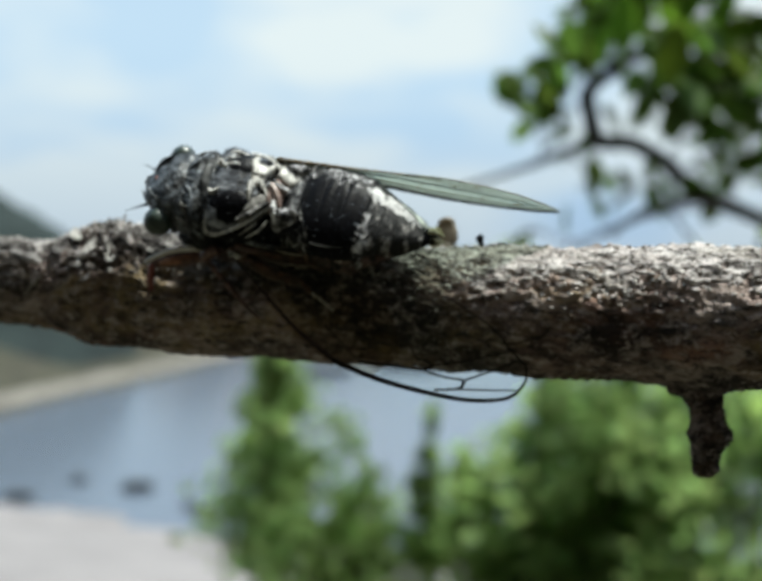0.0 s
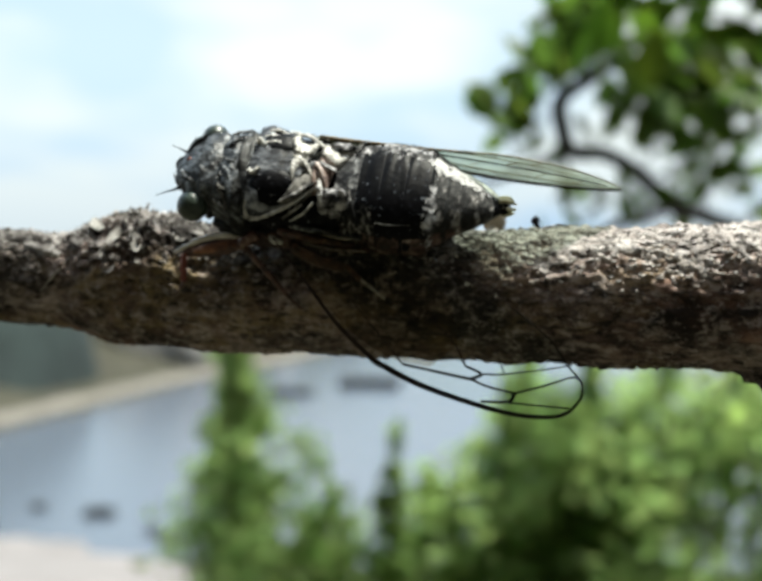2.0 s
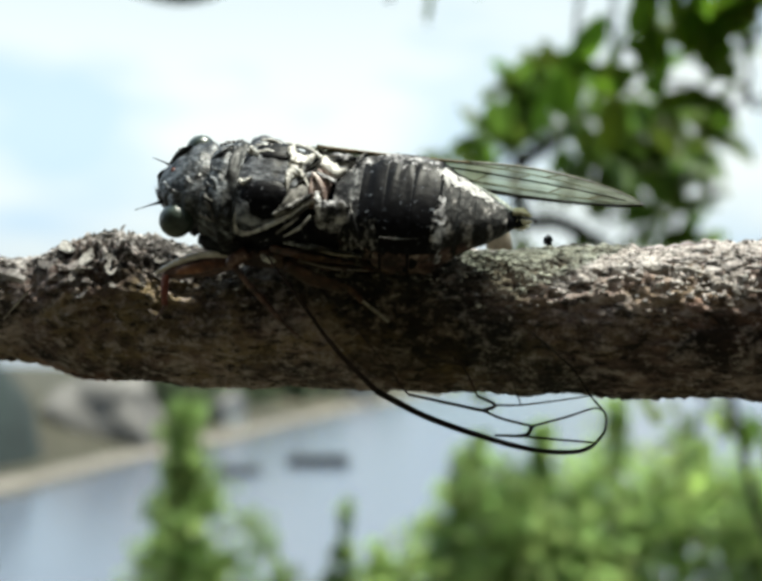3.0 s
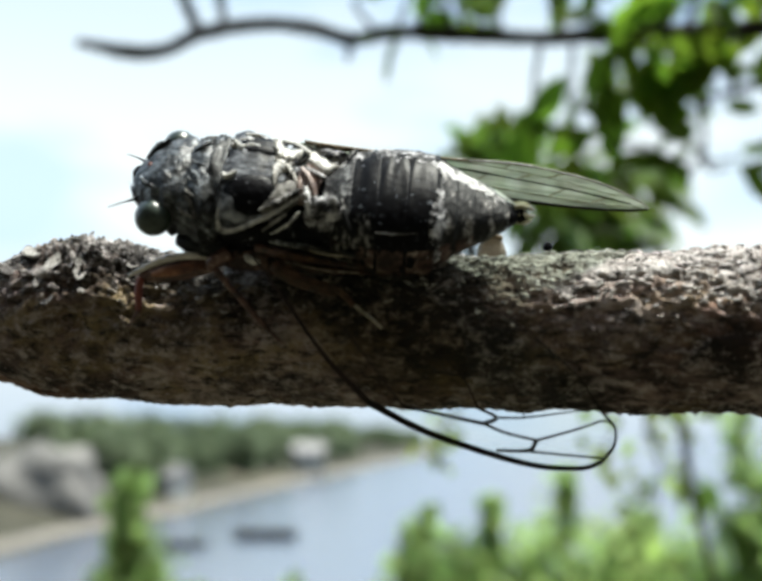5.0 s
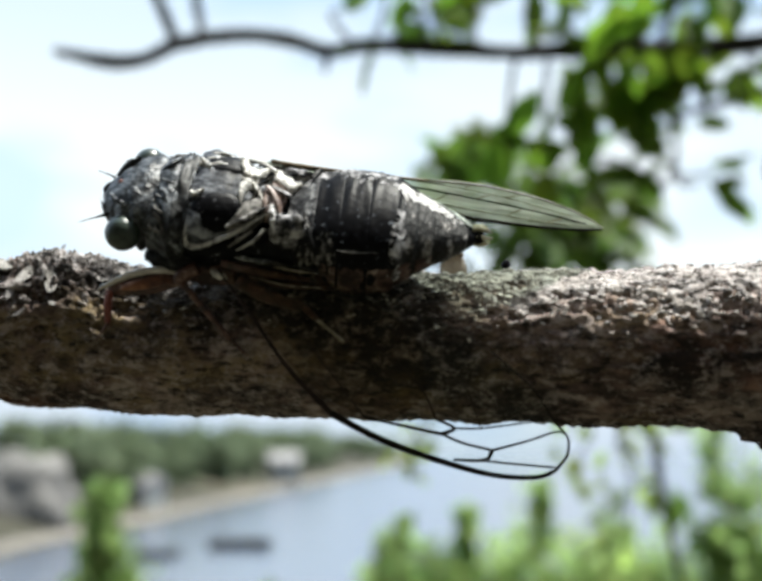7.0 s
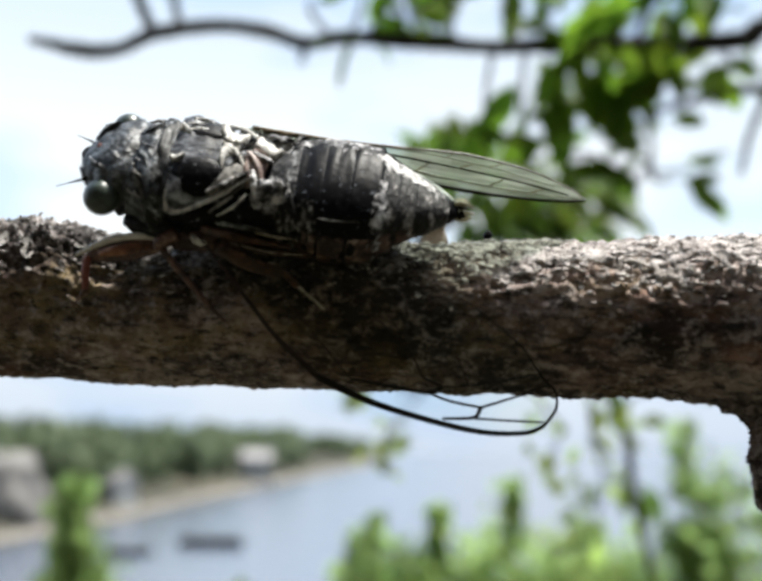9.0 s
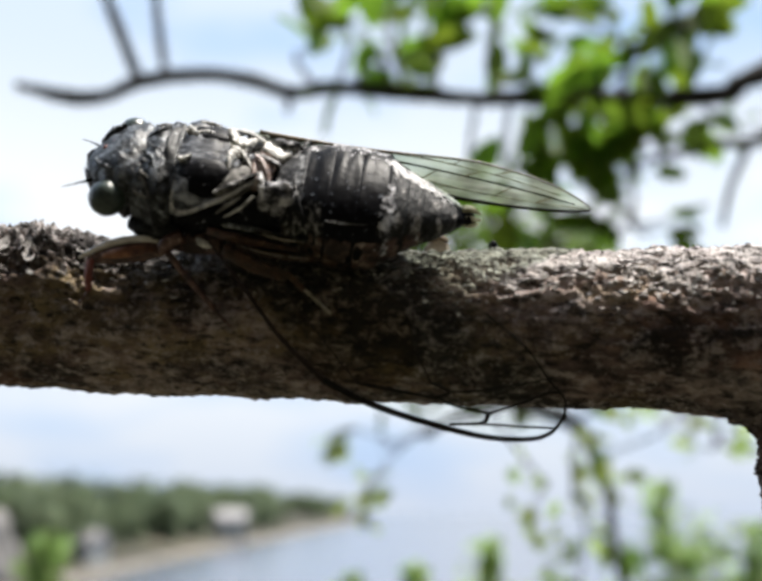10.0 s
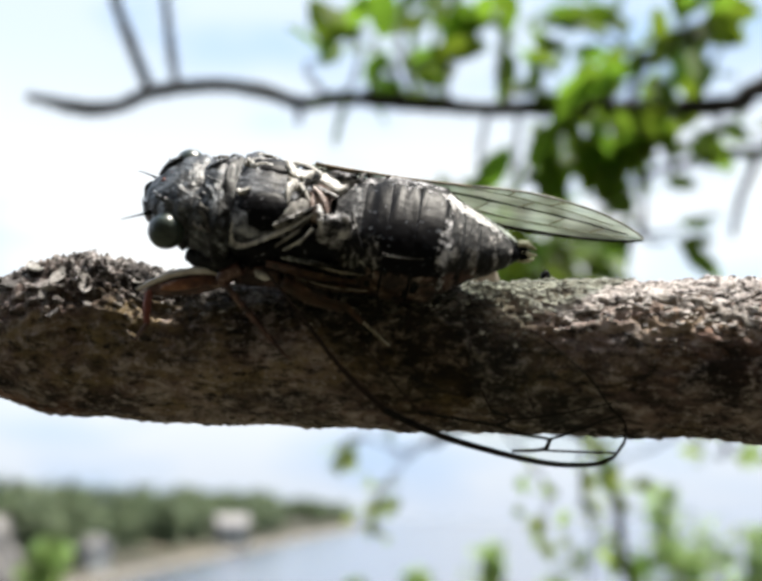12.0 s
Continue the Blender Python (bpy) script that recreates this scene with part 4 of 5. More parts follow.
for x, g, size, turn in ((-39.6, 122, 4.6, 0.5), (-36.4, 142, 3.2, -0.3), (-33.0, 150, 3.4, 0.2), (-41.8, 140, 3.0, 1.0)):
    put_flake(x, radians(g), size, turn, 0.15)


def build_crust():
    """The pale outer bark, on the upper side in a thin ragged layer with holes; its tone also paints in the sunlit top.
    """
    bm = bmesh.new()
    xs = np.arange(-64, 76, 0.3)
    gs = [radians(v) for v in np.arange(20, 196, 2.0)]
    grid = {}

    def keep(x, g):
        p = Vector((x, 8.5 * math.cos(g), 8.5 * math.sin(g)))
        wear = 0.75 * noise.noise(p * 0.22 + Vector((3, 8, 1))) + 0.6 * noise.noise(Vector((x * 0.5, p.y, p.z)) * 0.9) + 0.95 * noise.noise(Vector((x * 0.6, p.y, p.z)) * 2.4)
        # centred near the top, so the painted brightness fades towards front and back
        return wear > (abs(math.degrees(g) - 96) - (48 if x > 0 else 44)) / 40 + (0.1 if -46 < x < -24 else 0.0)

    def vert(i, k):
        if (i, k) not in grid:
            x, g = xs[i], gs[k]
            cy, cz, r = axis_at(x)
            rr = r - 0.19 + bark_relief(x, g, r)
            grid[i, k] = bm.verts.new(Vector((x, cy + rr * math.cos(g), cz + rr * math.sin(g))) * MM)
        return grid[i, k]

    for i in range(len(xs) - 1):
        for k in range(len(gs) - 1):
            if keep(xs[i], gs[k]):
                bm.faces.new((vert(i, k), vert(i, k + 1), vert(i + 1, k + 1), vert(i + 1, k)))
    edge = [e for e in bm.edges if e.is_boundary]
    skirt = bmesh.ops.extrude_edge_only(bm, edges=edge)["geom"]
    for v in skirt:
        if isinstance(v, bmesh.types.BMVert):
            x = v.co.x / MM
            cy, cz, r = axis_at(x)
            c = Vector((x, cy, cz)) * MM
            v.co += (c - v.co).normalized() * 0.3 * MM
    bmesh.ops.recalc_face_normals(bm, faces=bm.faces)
    part("sunlit_outer_bark", bm, SUNLIT_CRUST, branch, "weathered outer bark, its pale grey also standing in for sunlight on top")


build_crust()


def build_scales():
    """A crust of small thin bark scales along the weathered upper side of the branch; their pale tone adds painted
    sunlight.
    """
    r = random.Random(21)
    verts, faces = [], []
    while len(faces) < 7 * 2600:
        x = r.uniform(-62, 74)
        g = radians(r.gauss(105, 30))
        if x < -26 or not radians(35) < g < radians(172):
            continue
        cy, cz, rad = axis_at(x)
        size = r.uniform(0.14, 0.42) * (0.8 if x < -24 else 1.0)
        rr = rad - 0.33 + bark_relief(x, g, rad)
        nrm = Vector((r.gauss(0, 0.16), math.cos(g) + r.gauss(0, 0.16), math.sin(g) + r.gauss(0, 0.1))).normalized()
        along = Vector((1, r.gauss(0, 0.5), 0))
        along = (along - nrm * along.dot(nrm)).normalized()
        side = nrm.cross(along)
        c = Vector((x, cy + rr * math.cos(g), cz + rr * math.sin(g)))
        k = len(verts)
        ring = [(size * r.uniform(0.6, 1.25) * math.cos(a), size * 0.55 * r.uniform(0.6, 1.25) * math.sin(a)) for a in (0, 1.05, 2.09, 3.14, 4.19, 5.24)]
        verts += [(c + along * u + side * v + nrm * r.uniform(0.06, 0.16)) * MM for u, v in ring]
        verts += [(c + along * u * 1.1 + side * v * 1.1 - nrm * 0.15) * MM for u, v in ring]
        faces.append(tuple(range(k, k + 6)))
        faces += [(k + i, k + 6 + i, k + 6 + (i + 1) % 6, k + (i + 1) % 6) for i in range(6)]
    me = bpy.data.meshes.new("bark_scale_litter")
    me.from_pydata([tuple(v) for v in verts], [], faces)
    me.materials.append(SCALE)
    ob = new("bark_scale_litter", me)
    ob.parent = branch
    ob["kind"] = "stuff"
    ob["label"] = "weathered bark scales, their pale grey also standing in for sunlight on top"


build_scales()


# ---- the cicada ----
BODY_AT = Vector((-4.5, -8.8, 12.7)) * MM
FW = Vector((-0.992, 0.007, 0.127)).normalized()
_up = (Vector((0, 0, 1)) - FW * FW.z).normalized()
ROLL = radians(56)
_near = Vector((0, -1, 0)) - FW * -FW.y
_near = (_near - _up * _near.dot(_up)).normalized()
DORSAL = (_up * math.cos(ROLL) + _near * math.sin(ROLL)).normalized()
LEFT = DORSAL.cross(FW).normalized()
BODY_M = Matrix.Translation(BODY_AT) @ Matrix((FW, LEFT, DORSAL)).transposed().to_4x4()
BODY_INV = BODY_M.inverted()


def to_body(x, y, z):
    """A place of the world, in mm, as the cicada's own mm."""
    return (BODY_INV @ (Vector((x, y, z)) * MM)) / MM


def ridge(pts, mat, name, parent, label="", flat=0.6):
    return part(name, rod(pts, 10, 9, 0.9, flat), mat, parent, label)


def far_side(bm, k):
    """Draws the far half of a body form in or out by the factor k."""
    for v in bm.verts:
        if v.co.y < 0:
            v.co.y *= k
    return bm


def back_z(x, y):
    """Height of the back at a place of the body, in mm."""
    w = float(np.interp(x, [-1, 4.4, 6.2, 8.2, 10.4, 11.8], [6.3, 6.3, 6.4, 6.6, 6.9, 6.8]))
    top = float(np.interp(x, [-1, 3.2, 4.4, 6.2, 8.2, 10.4, 11.8], [3.0, 3.1, 3.4, 3.75, 4.05, 4.05, 3.55]))
    return top * max(0.0, 1 - (abs(y) / w) ** 2.2) ** (1 / 2.2)


def back_patch(name, outline, mat, parent, label="", lift=0.15, skirt=0.9, seed=0.0):
    """A thin raised plate that follows the back inside an outline of (x, y)."""
    corners = [np.array(p, float) for p in outline]
    pts = [a + (b - a) * k / 4 for a, b in zip(corners, corners[1:] + corners[:1]) for k in range(4)]
    pts = [p + np.array((noise.noise(Vector((*p, seed))), noise.noise(Vector((*p, seed + 9))))) * 0.22 for p in pts]
    c = sum(pts) / len(pts)
    bm = bmesh.new()
    loops = []
    for k, drop in ((1.04, -skirt), (1.0, 0.0), (0.86, lift), (0.6, lift * 1.3), (0.3, lift * 1.4), (0.05, lift * 1.4)):
        loop = []
        for p in pts:
            x, y = c + (p - c) * k
            loop.append(Vector((x, y, back_z(x, y) + drop + (0.12 * noise.noise(Vector((x * 1.1, y * 1.1, seed))) + 0.12 * noise.noise(Vector((x * 2.6, y * 2.6, seed)))) * (k < 1))) * MM)
        loops.append(loop)
    return part(name, rings(bm, loops), mat, parent, label)


def near_wing_y(x, z):
    """How far the spread wing stands toward the viewer, in mm; it drapes over the face of the branch."""
    k = min(1.0, max(0.0, (z + 11) / 16))
    return -10.0 - 3.2 * k * k * (3 - 2 * k) - 0.03 * max(0.0, x - 8) * k


def wing_film(bm, outline_a, outline_b, place, n=30, m=10):
    """A film between two edges given as (x, z) lines, each sampled n times."""
    a, b = smooth_path(outline_a, 8), smooth_path(outline_b, 8)

    def pick(line, s):
        f = s * (len(line) - 1)
        i = min(int(f), len(line) - 2)
        return line[i] + (line[i + 1] - line[i]) * (f - i)

    grid = []
    for i in range(n + 1):
        p, q = pick(a, i / n), pick(b, i / n)
        grid.append([bm.verts.new(place(*(p + (q - p) * (j / m)))) for j in range(m + 1)])
    for r, s in zip(grid, grid[1:]):
        for j in range(m):
            bm.faces.new((r[j], r[j + 1], s[j + 1], s[j]))
    return bm


def build_cicada():
    root = new("cicada")
    root.matrix_basis = BODY_M
    # head, between the eyes
    head = part("head", loft([(15.2, 5.2, 3.0, 4.6, 2.3), (16.5, 5.4, 3.2, 4.8, 2.3), (18.2, 4.9, 2.9, 4.6, 2.2), (19.8, 3.7, 2.0, 3.8, 2.1), (21.0, 2.0, 0.9, 2.4, 2.0), (21.5, 0.5, 0.2, 0.8, 2.0)], 36, 0.16, 0.9),
                SHELL_MARKED, root, "black and grey-green mottled head")
    for s in (1, -1):
        part("eye", ball(Vector((18.3, 5.5, -0.2) if s > 0 else (17.9, -5.3, 0.0)) * MM, [1.9 * MM if s > 0 else 1.75 * MM] * 3, 26), EYE, root, "dark glossy compound eye")
        ridge([(20.4, 1.4 * s, 1.3, 0.25), (19.6, 2.8 * s, 1.9, 0.35), (18.4, 3.6 * s, 2.3, 0.3)], SHELL_MARKED, "brow", head)
        part("antenna", rod([(20.6, 2.6 * s, -0.6, 0.28), (21.4, 3.1 * s, -0.6, 0.14), (22.4, 3.6 * s, -0.7, 0.07), (23.5, 4.1 * s, -0.9, 0.04)], 6), VEIN, root)
    for y, x in ((-0.7, 18.9), (0.7, 18.9), (0, 19.7)):
        part("ocellus", ball(Vector((x, y, 2.25 if x < 19 else 1.85)) * MM, [0.32 * MM] * 3, 10), LEG_RED, head)
    part("clypeus", loft([(19.0, 2.4, -0.8, 4.4, 2), (20.6, 2.2, -0.4, 4.6, 2), (21.6, 1.6, -0.8, 3.8, 2), (22.0, 0.6, -1.4, 2.8, 2)], 20, 0.05, 1.5), SHELL_MARKED, head)
    # neck shield, folded, with a broad dark collar
    pron = part("pronotum", far_side(loft([(11.8, 6.5, 3.2, 4.4, 2.4), (12.8, 6.7, 3.6, 4.6, 2.4), (14.0, 6.3, 3.6, 4.7, 2.4), (15.3, 5.9, 3.2, 4.7, 2.3), (16.0, 5.4, 2.8, 4.6, 2.3)], 44, 0.13, 0.8), 0.88),
                SHELL_MARKED, root, "mottled grey-black neck shield with a dark collar")
    for s in (1, -1):
        ridge([(15.4, 1.2 * s, 3.2, 0.2), (14.4, 2.2 * s, 3.6, 0.3), (13.6, 3.6 * s, 3.1, 0.22)], SHELL_MARKED, "groove_rim", pron)
        ridge([(15.2, 4.2 * s, 2.4, 0.2), (14.4, 5.0 * s, 2.1, 0.28), (13.6, 6.2 * s, 1.2, 0.2)], DUSTED, "groove_rim", pron)
    for x0, y0, x1, y1, z0, r in ((15.2, 2.4, 13.8, 3.0, 3.4, 0.2), (15.1, 3.4, 14.0, 4.6, 2.9, 0.22), (14.8, 5.3, 13.5, 6.2, 1.4, 0.2), (15.4, 4.8, 14.6, 5.9, 1.4, 0.18), (15.0, 0.4, 13.6, 0.8, 3.8, 0.2), (14.8, -2.0, 13.4, -3.2, 3.4, 0.2)):
        ridge([(x0, y0, z0, r * 0.5), ((x0 + x1) / 2 + 0.3, (y0 + y1) / 2 + 0.4, z0 + 0.15, r), (x1, y1, z0 - 0.3, r * 0.6)], DUSTED if y0 > 3 else SHELL_MARKED, "groove_rim", pron)
    part("collar", far_side(loft([(11.6, 6.4, 3.4, 4.2, 2.4), (11.9, 6.75, 3.7, 4.5, 2.4), (12.5, 6.8, 3.75, 4.6, 2.4), (13.2, 6.7, 3.65, 4.5, 2.4), (13.6, 6.3, 3.3, 4.2, 2.4)], 52, 0.14, 1.1), 0.88), COLLAR, pron, "dark grey collar band")
    for x, w, t in ((11.75, 6.9, 3.85), (13.3, 6.8, 3.75)):
        ridge([(x, w * math.cos(g), t * math.sin(g), 0.1) for g in (1.9, 1.5, 1.0, 0.6, 0.25, 0.02)], SHELL_MARKED, "collar_rim", pron)
    # middle body
    part("thorax", loft([(-2.5, 5.6, 0.8, 6.6, 2.3), (1.5, 6.2, 1.6, 8.0, 2.4), (5, 6.6, 1.8, 8.6, 2.4), (9, 6.6, 2.0, 8.0, 2.4), (11.2, 6.2, 2.2, 6.6, 2.3), (13.5, 5.0, 1.0, 5.4, 2.2)], 40, 0.14, 0.8), SHELL, root)
    meso = part("mesonotum", far_side(loft([(3.2, 1.6, 2.4, -0.6, 2.0), (4.4, 3.2, 3.2, -0.4, 2.0), (6.2, 5.0, 3.7, 0.2, 2.1), (8.2, 6.2, 4.0, 0.4, 2.2), (10.4, 6.7, 4.0, 0.4, 2.3), (11.8, 6.6, 3.5, 0.6, 2.3)], 44, 0.05, 1.0), 1.1),
                BACK, root, "mottled grey back shield with large black ovals and pale edge lines")
    for s in (1, -1):
        patch = ball((0, 0, 0), [3.0, 2.3, 0.9], 22, 0.06, 1.4)
        turn = Euler((radians(-24 * s), 0, radians(6 * s))).to_matrix()
        for v in patch.verts:
            v.co = (turn @ v.co + Vector((8.6, 3.5 * s, 2.85))) * MM
        part("black_patch", patch, SHELL, meso, "glossy black oval patch")
        ridge([(11.5, 2.0 * s, 3.95, 0.2), (11.2, 2.5 * s, 3.9, 0.4), (10.3, 1.7 * s, 4.1, 0.3)], PALE, "edge_line", meso)
        ridge([(11.4, 5.4 * s, 2.3, 0.16), (11.3, 6.2 * s, 1.5, 0.26), (11.0, 6.7 * s, 0.6, 0.34), (9.6, 6.7 * s, 0.7, 0.28), (7.6, 6.2 * s, 1.7, 0.3), (5.7, 5.3 * s, 2.5, 0.28), (4.4, 4.2 * s, 3.0, 0.22), (3.4, 3.2 * s, 3.2, 0.22)], PALE, "edge_line", meso)
        ridge([(6.8, 6.6 * s, 0.9, 0.2), (5.6, 6.0 * s, 1.8, 0.3), (4.5, 5.2 * s, 2.4, 0.16)], DUSTED, "wing_hinge", root)
        ridge([(5.9, 6.6 * s, 0.6, 0.16), (4.2, 6.0 * s, 1.8, 0.26), (3.2, 4.9 * s, 2.6, 0.18)], PALE, "wing_hinge", root)
    for x0, x1, y in ((10.8, 7.4, -2.4), (11.0, 7.6, -3.7), (10.6, 7.8, -4.9)):
        ridge([(x0, y, 3.75 + 0.2 * (y + 2.4), 0.2), ((x0 + x1) / 2, y - 0.3, 3.8 + 0.33 * (y + 2.4), 0.36), (x1, y + 0.2, 3.5 + 0.3 * (y + 2.4), 0.16)], PALE, "back_stripe", meso)
    cross = back_patch("cross_ridge", [(6.5, -3.6), (6.6, -1.2), (6.2, 0.6), (5.2, 0.2), (4.8, -1.6), (5.0, -3.4)], CROSS, root, "pale raised cross at the rear of the back shield", 0.1)
    for arm in ([(6.2, -1.4, 0.6), (6.7, -3.4, 0.55), (6.9, -5.4, 0.2)], [(6.0, -0.6, 0.6), (6.3, 1.2, 0.4), (6.2, 2.7, 0.12)], [(5.4, -1.2, 0.5), (4.6, -2.8, 0.42), (4.0, -4.6, 0.2)], [(5.3, -0.4, 0.4), (4.5, 0.7, 0.26), (4.0, 1.6, 0.1)]):
        ridge([(x, y, back_z(x, y) + 0.1, r) for x, y, r in arm], CROSS, "cross_arm", cross)
    back_patch("side_fold", [(6.0, 2.4), (4.8, 1.3), (4.1, 1.2), (3.7, 3.4), (5.4, 4.9), (7.3, 5.3), (6.7, 4.4)], DUSTED, root, "dusty grey fold behind the black oval", 0.15, seed=3.0)
    back_patch("wing_socket", [(4.1, 0.0), (3.4, -1.8), (1.7, 0.2), (2.2, 2.7), (3.6, 3.4), (4.0, 2.2)], WING_ROOT, root, "brown horny socket of the wing", 0.25, seed=5.0)
    back_patch("waist_fold", [(3.4, -4.6), (3.6, -2.4), (1.5, -0.6), (0.2, -2.0), (0.4, -4.6), (1.8, -5.4)], CROSS, root, "dusty pale fold of the waist", 0.2, seed=7.0)
    ridge([(4.7, -0.2, 3.75, 0.12), (4.0, -1.2, 3.7, 0.2), (3.3, -2.6, 3.4, 0.12)], VEIN, "cross_arm", cross)
    ridge([(4.6, 0.2, 3.7, 0.14), (4.9, 1.2, 3.6, 0.2), (5.6, 2.5, 3.4, 0.14)], VEIN, "cross_arm", cross)
    for s in (1, -1):
        tymbal = ball((0, 0, 0), [2.0, 1.8, 0.75], 26, 0.35, 1.9)
        turn = Euler((radians(-52 * s), 0, 0)).to_matrix()
        for v in tymbal.verts:
            v.co = (turn @ v.co + Vector((0.9, 4.3 * s, 2.1))) * MM
        part("tymbal_cover", tymbal, TYMBAL, root, "pale mottled plate on the side of the body")
        ridge([(-0.6, 2.6 * s, 3.6, 0.16), (-1.0, 3.9 * s, 3.3, 0.2), (-1.8, 5.6 * s, 2.3, 0.2), (-2.5, 6.6 * s, 0.7, 0.18), (-2.8, 6.8 * s, -1.0, 0.14)], RING, "waist_line", root)
        if s < 0:
            continue
        part("wing_root", rod([(3.8, -0.4, 3.6, 0.3), (3.0, 0.7, 3.7, 0.4), (2.3, 1.9, 3.5, 0.42), (2.0, 2.9, 3.1, 0.3)], 14, 7, 0.4, 0.6), WING_ROOT, root, "brown horny wing root")
        part("wing_root", rod([(4.0, -1.6 + 0.4 * s, 3.2, 0.3), (2.6, -0.6 + 0.4 * s, 3.5, 0.5), (1.2, 0.4 * s, 3.4, 0.35)], 12, 7, 0.25, 0.5), TYMBAL, root)
        ridge([(3.0, 2.2 * s, 3.5, 0.3), (2.6, 3.6 * s, 3.2, 0.5), (2.2, 5.0 * s, 2.2, 0.3)], PUBESC, "wing_root", root)
        ridge([(7.4, 5.3 * s, 2.5, 0.3), (5.9, 4.6 * s, 2.95, 0.75), (4.3, 3.4 * s, 3.35, 0.6), (3.4, 2.6 * s, 3.5, 0.3)], RING, "shield_edge", meso, "", 0.45)
    # belly plates and folded leg bases below the flank
    for pts, mat in (([(6.0, 6.4, -0.6, 0.4), (2.8, 6.9, -0.3, 0.5), (-2.8, 6.8, -0.9, 0.3)], BLOOM), ([(7.5, 6.6, -1.6, 0.7), (3.0, 7.0, -1.8, 0.9), (-2.0, 6.9, -2.2, 0.4)], LEG),
                     ([(5.0, 6.8, -2.8, 0.6), (1.0, 7.0, -3.2, 0.8), (-4.6, 6.6, -3.4, 0.3)], LEG), ([(3.4, 6.9, -0.35, 0.12), (0.2, 7.3, -0.6, 0.2), (-2.6, 7.0, -0.9, 0.12)], PALE),
                     ([(4.4, 7.4, -2.3, 0.12), (0.6, 7.6, -2.7, 0.2), (-3.4, 7.1, -3.0, 0.1)], PUBESC), ([(8.6, 6.6, -3.0, 0.5), (7.8, 7.0, -3.2, 0.8), (6.8, 6.9, -3.3, 0.4)], PALE)):
        part("belly_plate", rod(pts, 12, 7, 0.25, 0.6), mat, root)
    # abdomen rings
    prof = [(1.0, 5.4, 2.6, 5.2), (-1.5, 6.3, 3.4, 6.4), (-4.5, 6.95, 3.9, 7.5), (-8.0, 6.9, 4.0, 7.7), (-10.4, 6.4, 3.75, 6.9), (-11.4, 5.6, 3.2, 5.5), (-13.6, 4.3, 2.4, 3.9), (-15.8, 3.2, 1.7, 2.9), (-17.6, 2.1, 1.0, 1.9), (-19.0, 1.0, 0.4, 0.9), (-19.6, 0.4, 0.1, 0.4)]
    px_, pw, pt, pb = (np.array(v)[::-1] for v in zip(*prof))

    def girth(x):
        return float(np.interp(x, px_, pw)), float(np.interp(x, px_, pt)), float(np.interp(x, px_, pb))

    abdomen = part("abdomen", loft([(x, w - 0.35, t - 0.35, bo - 0.35, 2.25) for x, w, t, bo in prof[:-1]], 30), SHELL, root, "black tapering abdomen with white waxy down near its tip")
    edges = [1.2, -1.6, -4.4, -7.4, -10.6, -12.6, -14.4, -16.4, -18.0, -19.6]
    for i, (a, b) in enumerate(zip(edges, edges[1:])):
        secs = []
        for s, grow in ((0, -0.06), (0.1, 0.0), (0.5, 0.03), (0.9, 0.05), (1.0, 0.0), (1.06, -0.12)):
            w, t, bo = girth(a + (b - a) * s)
            secs.append((a + (b - a) * s, w + grow, t + grow, bo + grow, 2.25))
        part("abdomen_ring", loft(secs, 44, 0.03, 1.4), (BLOOM, ABDOMEN, ABDOMEN, ABDOMEN, MARKED_TAIL, MARKED_TAIL, MARKED_TAIL, MARKED_TAIL, SHELL)[i], abdomen)
        if i < 6:
            low = [(x, w + 0.07, 0.7, bo + 0.07, p) for x, w, t, bo, p in secs[1:5]]
            part("belly_segment", loft(low, 36, 0.05, 1.6), LEG_BELLY, abdomen, "reddish-brown belly segment")
        if 0 < i < 8:
            w, t, bo = girth(b)
            for s in (1, -1):
                ridge([(b + 0.15, w * math.cos(g) * s, (t if math.sin(g) > 0 else bo) * math.sin(g), 0.13) for g in (1.2, 0.9, 0.55, 0.2, -0.2)], MARKED_TAIL if i > 2 else ABDOMEN, "ring_fringe", abdomen)
    def down(name, xs, centre, half, seed, label, mat, ragged=0.7, lift=0.1):
        """Waxy down, and painted sheen too, lying on the rings: a thin ragged-edged layer around the angle centre(x),
        half(x) degrees wide to each side.
        """
        bm = bmesh.new()
        seen = {}

        def vert(x, g):
            if (x, g) not in seen:
                w, t, bo = girth(x)
                c, s = math.cos(radians(g)), math.sin(radians(g))
                h = lift + 0.08 * noise.noise(Vector((x * 2, g * 0.2, seed)))
                y = (w + h) * math.copysign(abs(c) ** (2 / 2.25), c)
                z = (t + h if s > 0 else -bo - h) * abs(s) ** (2 / 2.25)
                seen[x, g] = bm.verts.new(Vector((x, y, z)) * MM)
            return seen[x, g]

        line = [round(float(v), 2) for v in np.arange(xs[1], xs[0], 0.16)]
        turns = [round(float(v), 1) for v in np.arange(-40, 176, 2.0)]
        for a, b in zip(line, line[1:]):
            for g, k in zip(turns, turns[1:]):
                n = noise.noise(Vector((a * 0.8, g * 0.08, seed))) + 0.7 * noise.noise(Vector((a * 2.2, g * 0.22, seed + 4)))
                fade = min(1.0, (xs[0] - a) / 1.2, (a - xs[1]) / 0.8 + 0.2)
                if abs(g - centre(a)) < half(a) * (fade + ragged * n):
                    bm.faces.new((vert(a, g), vert(a, k), vert(b, k), vert(b, g)))
        return part(name, bm, mat, abdomen, label)

